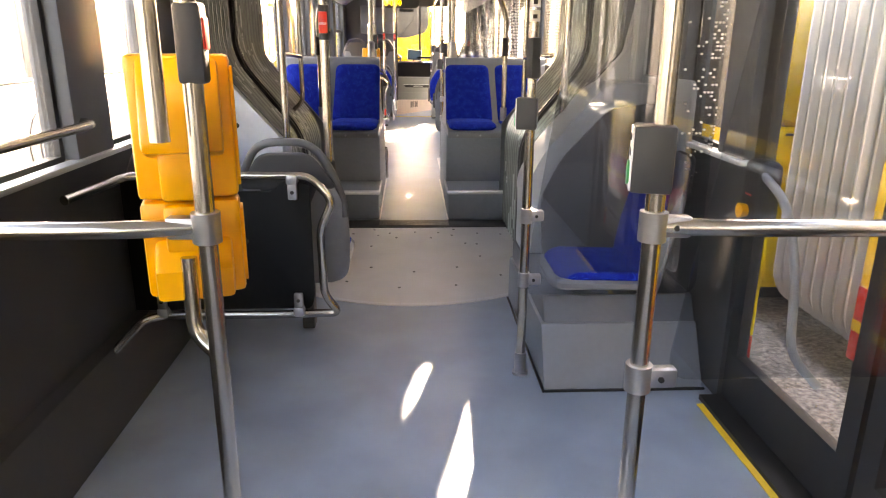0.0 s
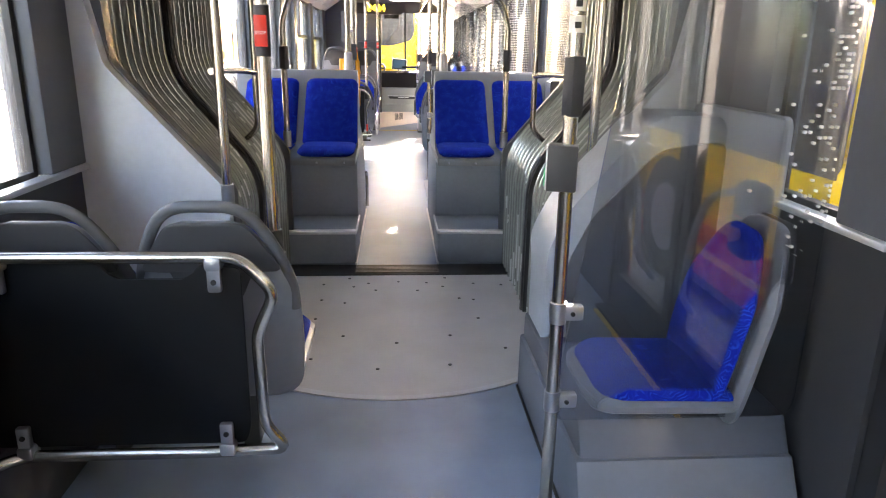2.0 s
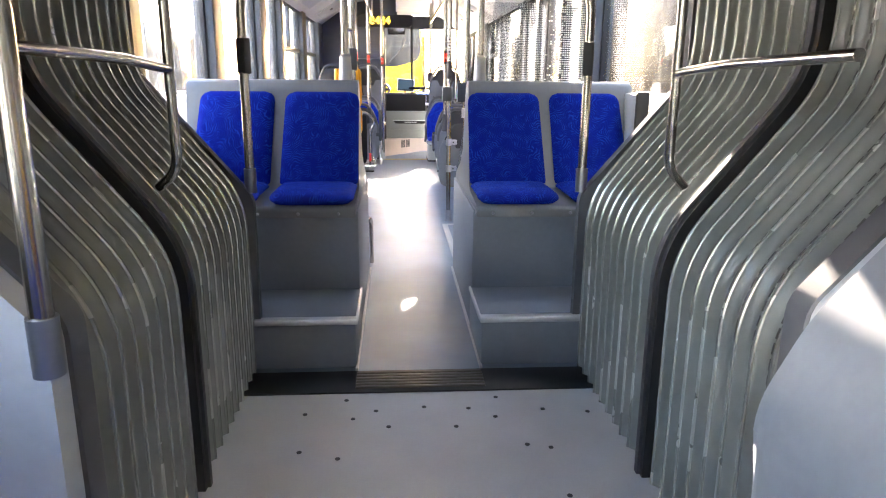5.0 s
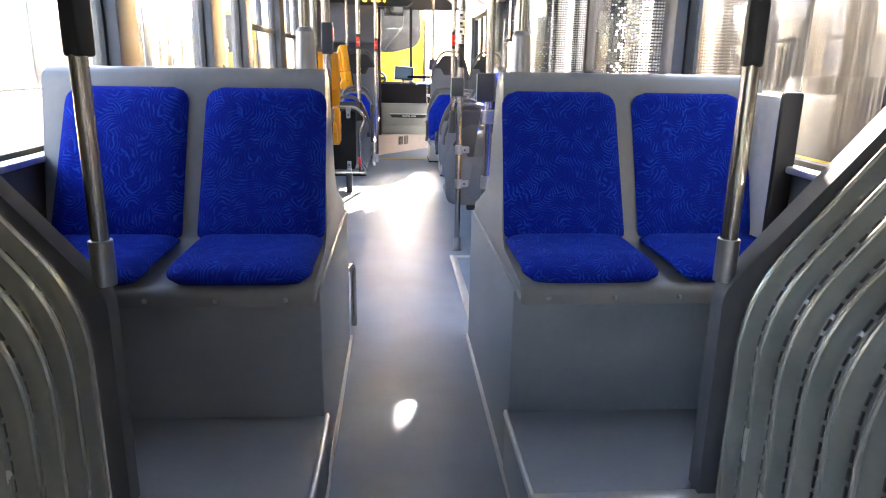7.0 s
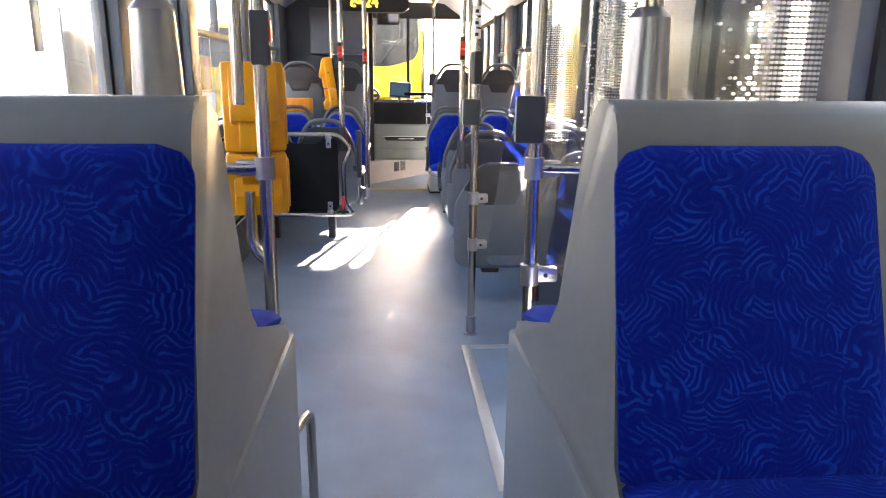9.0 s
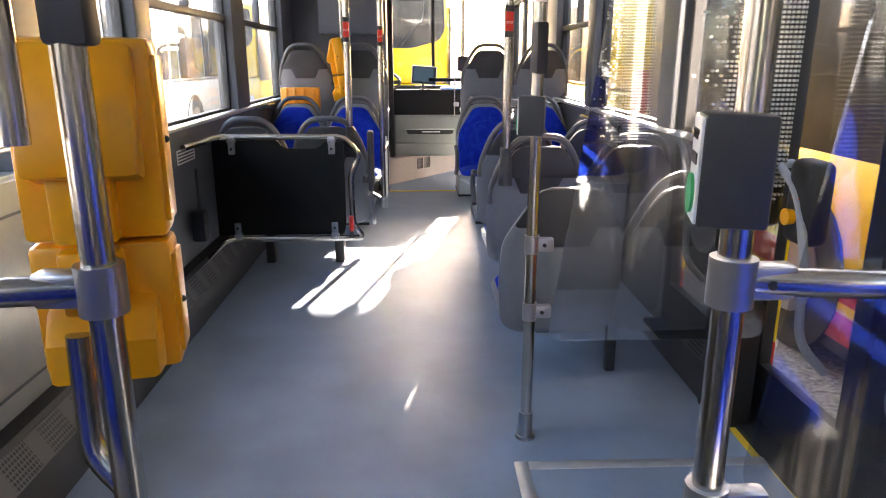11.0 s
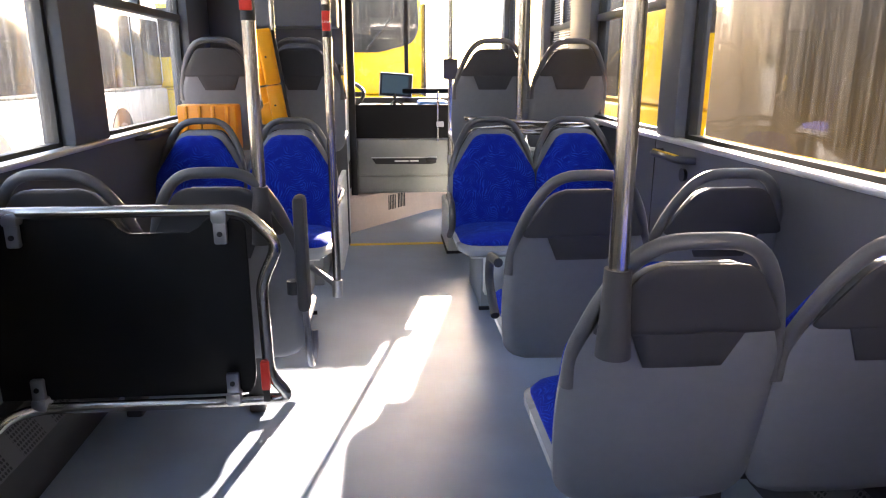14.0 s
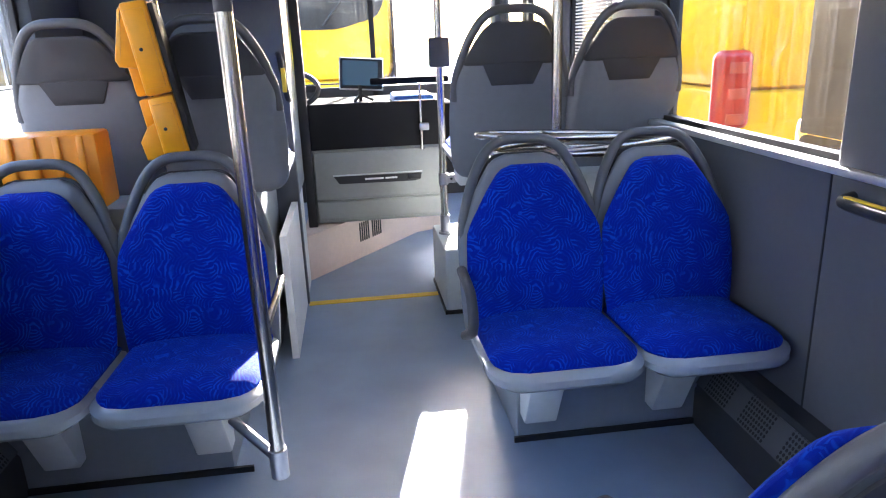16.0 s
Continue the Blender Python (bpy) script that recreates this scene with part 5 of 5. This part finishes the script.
# ---- front: cab partition, cab door, dashboard ----
setting("cab_wall", boxes((-W, -0.30, 13.25, 13.30, 0.0, ROOF)), PILLAR, "dark grey partition behind the driver's cab", "wall")
setting("cab_wall", boxes((-0.335, -0.31, 13.30, 13.83, 0.55, ROOF)), GREY, "grey side panel of the cab partition", "wall")
setting("cab_plinth", boxes((-0.34, -0.31, 12.6, 13.62, 0.0, 0.55)), WHITE, "light grey lower panel by the cab", "panel")
shelf = thing("wall_cabinet", (-0.62, 13.12, 1.72), "dark grey cabinet high on the cab partition", "cabinet")
part("body", box(bmesh.new(), -0.28, 0.30, -0.12, 0.12, -0.22, 0.25, bevel=0.015), PILLAR, shelf)
cab = thing("cab_door", (-0.27, 13.85, 0.27), "greenish grey driver's cab door with a black name strip", "door")
part("panel", box(bmesh.new(), 0.0, 0.80, 0, 0.05, 0.0, 0.44, bevel=0.02), CAB_GREY, cab)
part("upper_ridge", box(bmesh.new(), 0.02, 0.78, -0.016, 0.02, 0.145, 0.43, bevel=0.014), CAB_GREY, cab)
part("lower_ridge", box(bmesh.new(), 0.02, 0.78, -0.010, 0.02, 0.02, 0.135, bevel=0.012), CAB_GREY, cab)
part("strip", prism(bmesh.new(), [(0.13, 0.285), (0.645, 0.28), (0.64, 0.245), (0.60, 0.235), (0.16, 0.24)], "y", -0.022, -0.010), BLACK, cab, "black strip")
part("strip_edge", boxes((0.125, 0.65, -0.024, -0.012, 0.286, 0.294), bevel=0.002), LIGHT, cab)
part("print", boxes((0.31, 0.42, -0.025, -0.020, 0.257, 0.267), (0.43, 0.50, -0.025, -0.020, 0.257, 0.267)), BARS_LIGHT, cab)
part("latch", box(bmesh.new(), 0.56, 0.64, -0.03, -0.012, 0.245, 0.28, bevel=0.008), BLACK, cab)
part("kick_pane", boxes((0.0, 0.80, 0.005, 0.012, 0.44, 0.70)), PANEL_BLACK, cab, "black upper panel")
part("jamb", box(bmesh.new(), -0.038, 0.012, -0.03, 0.05, -0.02, 1.75, bevel=0.006), BLACK, cab, "black door jamb")
part("stay", cyl(bmesh.new(), 0.655, -0.02, 0.42, 0.80, 0.009), STEEL, cab, "thin steel stay")
part("stay_clamp", box(bmesh.new(), 0.645, 0.70, -0.04, -0.005, 0.53, 0.57, bevel=0.006), ALU, cab, "cast clamp")
setting("cab_front", prism(bmesh.new(), [(-0.33, 13.60), (-0.31, 13.62), (0.39, 14.50), (0.62, 14.60), (0.62, 14.7), (-0.33, 14.7)], "z", 0.0, 0.262), CREAM, "beige lower cab wall set at an angle", "wall")
for i in range(10):
    s = 0.424 + 0.019 * i + (0.02 if i > 4 else 0)
    part("vent", boxes((-0.004, 0.004, -0.0045, 0.0045, 0.105, 0.225)), BLACK, bpy.data.objects["cab_front"], m=pose(-0.31 + 0.70 * s, 13.62 + 0.88 * s, 0, 0, 0, 51))
gh = thing("cab_handle", (-0.33, 13.24, 1.15), "dark grab handle with a yellow strip on the cab partition", "handle")
part("bar", tube(bmesh.new(), [(0, 0, 0.11), (0.01, -0.06, 0.10), (0.03, -0.07, -0.09), (0.03, 0, -0.10)], 0.014, 10, 0.03), BLACK, gh)
part("strip", box(bmesh.new(), 0.012, 0.032, -0.088, -0.074, -0.06, 0.05, bevel=0.004), LINE, gh)
DASH = plain("matt_dashboard", (0.012, 0.012, 0.013), 0.95, spec=0.05)
desk = thing("dashboard", (0, 14.3, 0), "dark driver's dashboard with wheel and monitor", "dashboard")
part("desk", box(bmesh.new(), -1.15, 0.62, -0.30, 0.5, 0.5, 0.94, bevel=0.04), DASH, desk)
part("box", box(bmesh.new(), 0.25, 0.5, -0.2, 0.2, 0.90, 0.98, bevel=0.02), STICKER, desk, "blue cloth on the desk")
part("counter", box(bmesh.new(), 0.12, 0.62, -0.02, 0.04, 1.04, 1.08, bevel=0.01), DASH, desk)
mon = thing("monitor", (0.055, 14.32, 0.91), "tilted black driver's monitor with a dim blue screen on a stalk", "monitor")
part("case", box(bmesh.new(), -0.135, 0.135, 0, 0.03, 0.11, 0.30, bevel=0.008), BLACK, mon, m=pose(0, 0, 0, -12, 4, 0))
part("screen", boxes((-0.118, 0.105, -0.003, 0.0, 0.13, 0.285)), SCREEN, mon, m=pose(0, 0, 0, -12, 4, 0))
part("bezel", boxes((-0.140, 0.140, 0.004, 0.026, 0.104, 0.306), bevel=0.006), LIGHT, mon, "pale outer frame", m=pose(0, 0, 0, -12, 4, 0))
part("stalk", cyl(bmesh.new(), 0, 0.02, 0.03, 0.13, 0.012), BLACK, mon)
for a in (0, 120, 240):
    part("foot", tube(bmesh.new(), [(0, 0.02, 0.07), (0.08 * math.cos(radians(a)), 0.02 + 0.08 * math.sin(radians(a)), 0.035)], 0.008, 8), BLACK, mon)
wheel = thing("steering_wheel", (-0.40, 14.15, 1.04), "black steering wheel in the driver's cab", "wheel")
bm = tube(bmesh.new(), [(0.2 * math.cos(a), 0.2 * math.sin(a) * 0.8, 0.2 * math.sin(a) * 0.5) for a in (2 * math.pi * i / 28 for i in range(29))], 0.016, 10, 0)
part("rim", bm, BLACK, wheel)
part("spoke", boxes((-0.19, 0.19, -0.015, 0.015, -0.02, 0.02), bevel=0.005), BLACK, wheel)
ws = thing("window_front", (0, Y1, 0), "large windscreen with a dark lower edge", "windscreen", kind="structure")
# raised past the pane's foot to block sun from the cab floor
part("lower_wall", boxes((-W - 0.1, W + 0.1, 0, 0.08, -0.3, 0.95)), DARK, ws)
part("header", boxes((-W - 0.1, W + 0.1, 0, 0.08, 2.09, 2.32)), DARK, ws)
part("post", boxes((-W - 0.1, -W + 0.06, 0, 0.08, 0.72, 2.12)), BLACK, ws)
part("post", boxes((W + 0.02, W + 0.1, 0, 0.06, 0.72, 2.12)), BLACK, ws)
part("centre_post", boxes((0.18, 0.22, 0, 0.05, 0.72, 2.12)), BLACK, ws)
pane = part("pane", boxes((-W, W, 0.03, 0.036, 0.7, 2.14)), GLASS_FRONT, ws)
pane.visible_shadow = False
mir = thing("interior_mirror", (-0.08, 14.9, 2.02), "dark interior mirror under the windscreen header", "mirror")
part("case", box(bmesh.new(), -0.15, 0.15, 0.0, 0.03, -0.08, 0.08, bevel=0.015), BLACK, mir)
part("arm", tube(bmesh.new(), [(0, 0.02, 0.05), (0, 0.05, 0.30)], 0.012, 8), BLACK, mir)
part("glass", boxes((-0.135, 0.135, -0.003, 0.0, -0.065, 0.065)), plain("mirror", (0.8, 0.85, 0.95), 0.03, 1.0, grain=0, stain=0.02), mir)

# ---- number display ----
disp = thing("number_display", (-0.288, 13.0, 2.03), "black ceiling display with amber digits", "display")
part("case", prism(bmesh.new(), [(-0.442, 0.085), (0.442, 0.085), (0.442, -0.05), (0.38, -0.095), (-0.38, -0.095), (-0.442, -0.05)], "y", 0, 0.09, bevel=0.006), BLACK, disp)
part("hanger", boxes((-0.2, 0.2, 0.02, 0.07, 0.07, 0.3)), DARK, disp)
text_mesh("digits", "8424", 0.15, LED, disp, pose(-0.03, -0.004, 0.0, 90), "glowing amber digits")


# ---- yard: parked buses ----
def parked_bus(x, y, turn, length, low, band, label, tanks=0.0, panes=BUS_GLASS, first=0):
    b = thing("parked_bus", (x, y, FLOOR_LOW), label, "bus", "parked buses", turn=turn)
    h = length / 2
    part("lower_body", box(bmesh.new(), -1.27, 1.27, -h, h, 0.20, 1.22, bevel=0.05), low, b)
    part("skirt", box(bmesh.new(), -1.25, 1.25, -h + 0.05, h - 0.05, 0.12, 0.21, bevel=0.02), BLACK, b)
    part("upper_body", box(bmesh.new(), -1.25, 1.25, -h, h, 1.2, 2.85, bevel=0.16), low, b)
    if band:
        part("band", boxes((-1.276, 1.276, -h + 0.04, h - 0.04, 0.215, 0.59)), BUS_RED, b, "red band")
        part("stripe", boxes((-1.279, 1.279, -h + 0.04, h - 0.04, 0.365, 0.42)), BUS_YELLOW, b, "thin yellow stripe")
    if tanks:
        part("roof_unit", box(bmesh.new(), -1.1, 1.1, -h + 0.1, h - 0.1, 2.83, 2.83 + tanks, bevel=0.1), low, b)
    n = int(length // 1.5)
    for s in (-1, 1):
        for i in range(first, n):
            end, gap, sill = (0.06, 0.006, 1.14) if band else (0.25, 0.05, 1.28)
            run = (length - 2 * end) / n
            ya = -h + end + i * run
            part("window", box(bmesh.new(), s * 1.262 - 0.014, s * 1.262 + 0.014, ya + gap, ya + run - gap, sill, 2.45, bevel=0.01), panes, b)
        for k in (-0.52, 0.3):
            bm = bmesh.new()
            bmesh.ops.create_cone(bm, cap_ends=True, segments=24, radius1=0.48, radius2=0.48, depth=0.25, matrix=pose(s * 1.16, k * length * 0.6, 0.48, 0, 90))
            w = part("tyre", bm, TYRE, b)
            bm = bmesh.new()
            bmesh.ops.create_cone(bm, cap_ends=True, segments=20, radius1=0.27, radius2=0.25, depth=0.27, matrix=pose(s * 1.16, k * length * 0.6, 0.48, 0, 90))
            part("rim", bm, ALU, w)
    for s in (-1, 1):
        if s < 0 and band:
            glass = rounded([(-1.14, 2.3, 0), (-1.14, 2.72, 0), (1.14, 2.72, 0), (1.17, 2.1, 0), (1.08, 1.92, 0), (0.62, 1.80, 0), (0.2, 1.80, 0), (-0.25, 1.90, 0), (-1.14, 1.90, 0), (-1.14, 2.299, 0)], 0.08, 4)
            part("windscreen", prism(bmesh.new(), [(q.x, q.y) for q in glass], "y", -h - 0.02, -h + 0.02), BUS_GLASS, b)
            for k in (-0.55, 0.45):
                part("wiper", tube(bmesh.new(), [(k, -h - 0.03, 1.84), (k + 0.35, -h - 0.035, 2.25), (k + 0.38, -h - 0.035, 2.6)], 0.012, 8, 0.05), BLACK, b, "black wiper arm")
            part("bumper", box(bmesh.new(), -1.26, 1.26, -h - 0.04, -h + 0.1, 0.25, 0.58, bevel=0.05, seg=3), low, b)
            part("bonnet_seam", boxes((-1.2, 1.2, -h - 0.004, -h + 0.004, 1.18, 1.195)), BLACK, b, "dark panel seam")
        else:
            part("windscreen", box(bmesh.new(), -1.15, 1.15, s * (h + 0.005) - 0.012, s * (h + 0.005) + 0.012, 1.88 if s < 0 else 1.5, 2.75, bevel=0.02), BUS_GLASS, b)
        for k in (-0.95, 0.95):
            part("headlight", box(bmesh.new(), k - 0.16, k + 0.16, s * (h + 0.008) - 0.012, s * (h + 0.008) + 0.012, 0.62, 0.82, bevel=0.02), BARS_LIGHT if s < 0 else RED, b)
    return b


near = parked_bus(3.42, 8.55, 0, 8.9, BUS_YELLOW, True, "yellow city bus with a red band parked close alongside", 0.0)
dip = rounded([(3.9, 1.139, 0), (3.25, 1.139, 0), (3.55, 1.06, 0), (3.72, 0.80, 0), (4.38, 0.80, 0), (4.38, 1.139, 0), (3.901, 1.139, 0)], 0.06, 4)
part("low_window", prism(bmesh.new(), [(q.x, q.y) for q in dip], "x", -1.275, -1.25), BUS_GLASS, near, "low dark side window at the driver's place")
parked_bus(3.85, 16.82, 0, 5.05, BUS_YELLOW, False, "short yellow bus parked with its rear corner close by", 0.0, first=1)
REFLECTOR = plain("pale_red_reflector", (0.45, 0.07, 0.05), 0.3)
tail = thing("tail_lamp", (2.56, 14.28, 0.89), "tall red tail lamp of the yellow bus", "lamp")
part("lens", box(bmesh.new(), -0.13, 0.14, -0.03, 0.1, -0.26, 0.27, bevel=0.06, seg=4), LAMP_RED, tail)
for i in range(3):
    part("reflector", box(bmesh.new(), -0.05, 0.08, -0.036, -0.028, -0.22 + 0.17 * i, -0.15 + 0.17 * i, bevel=0.003), REFLECTOR, tail)
parked_bus(-0.72, 24.2, 0, 12.0, BUS_YELLOW, True, "yellow city bus parked ahead facing the windscreen")
parked_bus(-5.6, 5.2, 0, 18.4, BUS_WHITE, False, "white bus parked alongside in bright sun", 0.3, BUS_PALE)
parked_bus(-5.6, 18.7, 0, 8.0, BUS_WHITE, False, "white bus with dusty dark windows parked in the sun", 0.3, BUS_DUSTY)
parked_bus(-4.9, 28.5, 0, 11.5, BUS_YELLOW, True, "yellow city bus parked ahead of the white one")
parked_bus(3.42, -2.85, 0, 12.0, BUS_YELLOW, True, "yellow city bus with a red band parked behind")
pale = thing("pale_bellows", (2.2, 3.52, FLOOR_LOW), "pale ribbed bellows of the neighbouring articulated bus", "bellows")
for i in range(8):
    bm = tube(bmesh.new(), [(0.25, -0.35 + 0.1 * i, 0.2), (0.0, -0.35 + 0.1 * i, 0.3), (0.0, -0.35 + 0.1 * i, 2.7), (0.3, -0.35 + 0.1 * i, 2.9)], 0.055, 8, 0.15)
    part("fold", bm, BUS_RIB, pale)
part("back", box(bmesh.new(), 0.1, 2.4, -0.38, 0.38, 0.3, 2.85), BUS_RIB, pale)
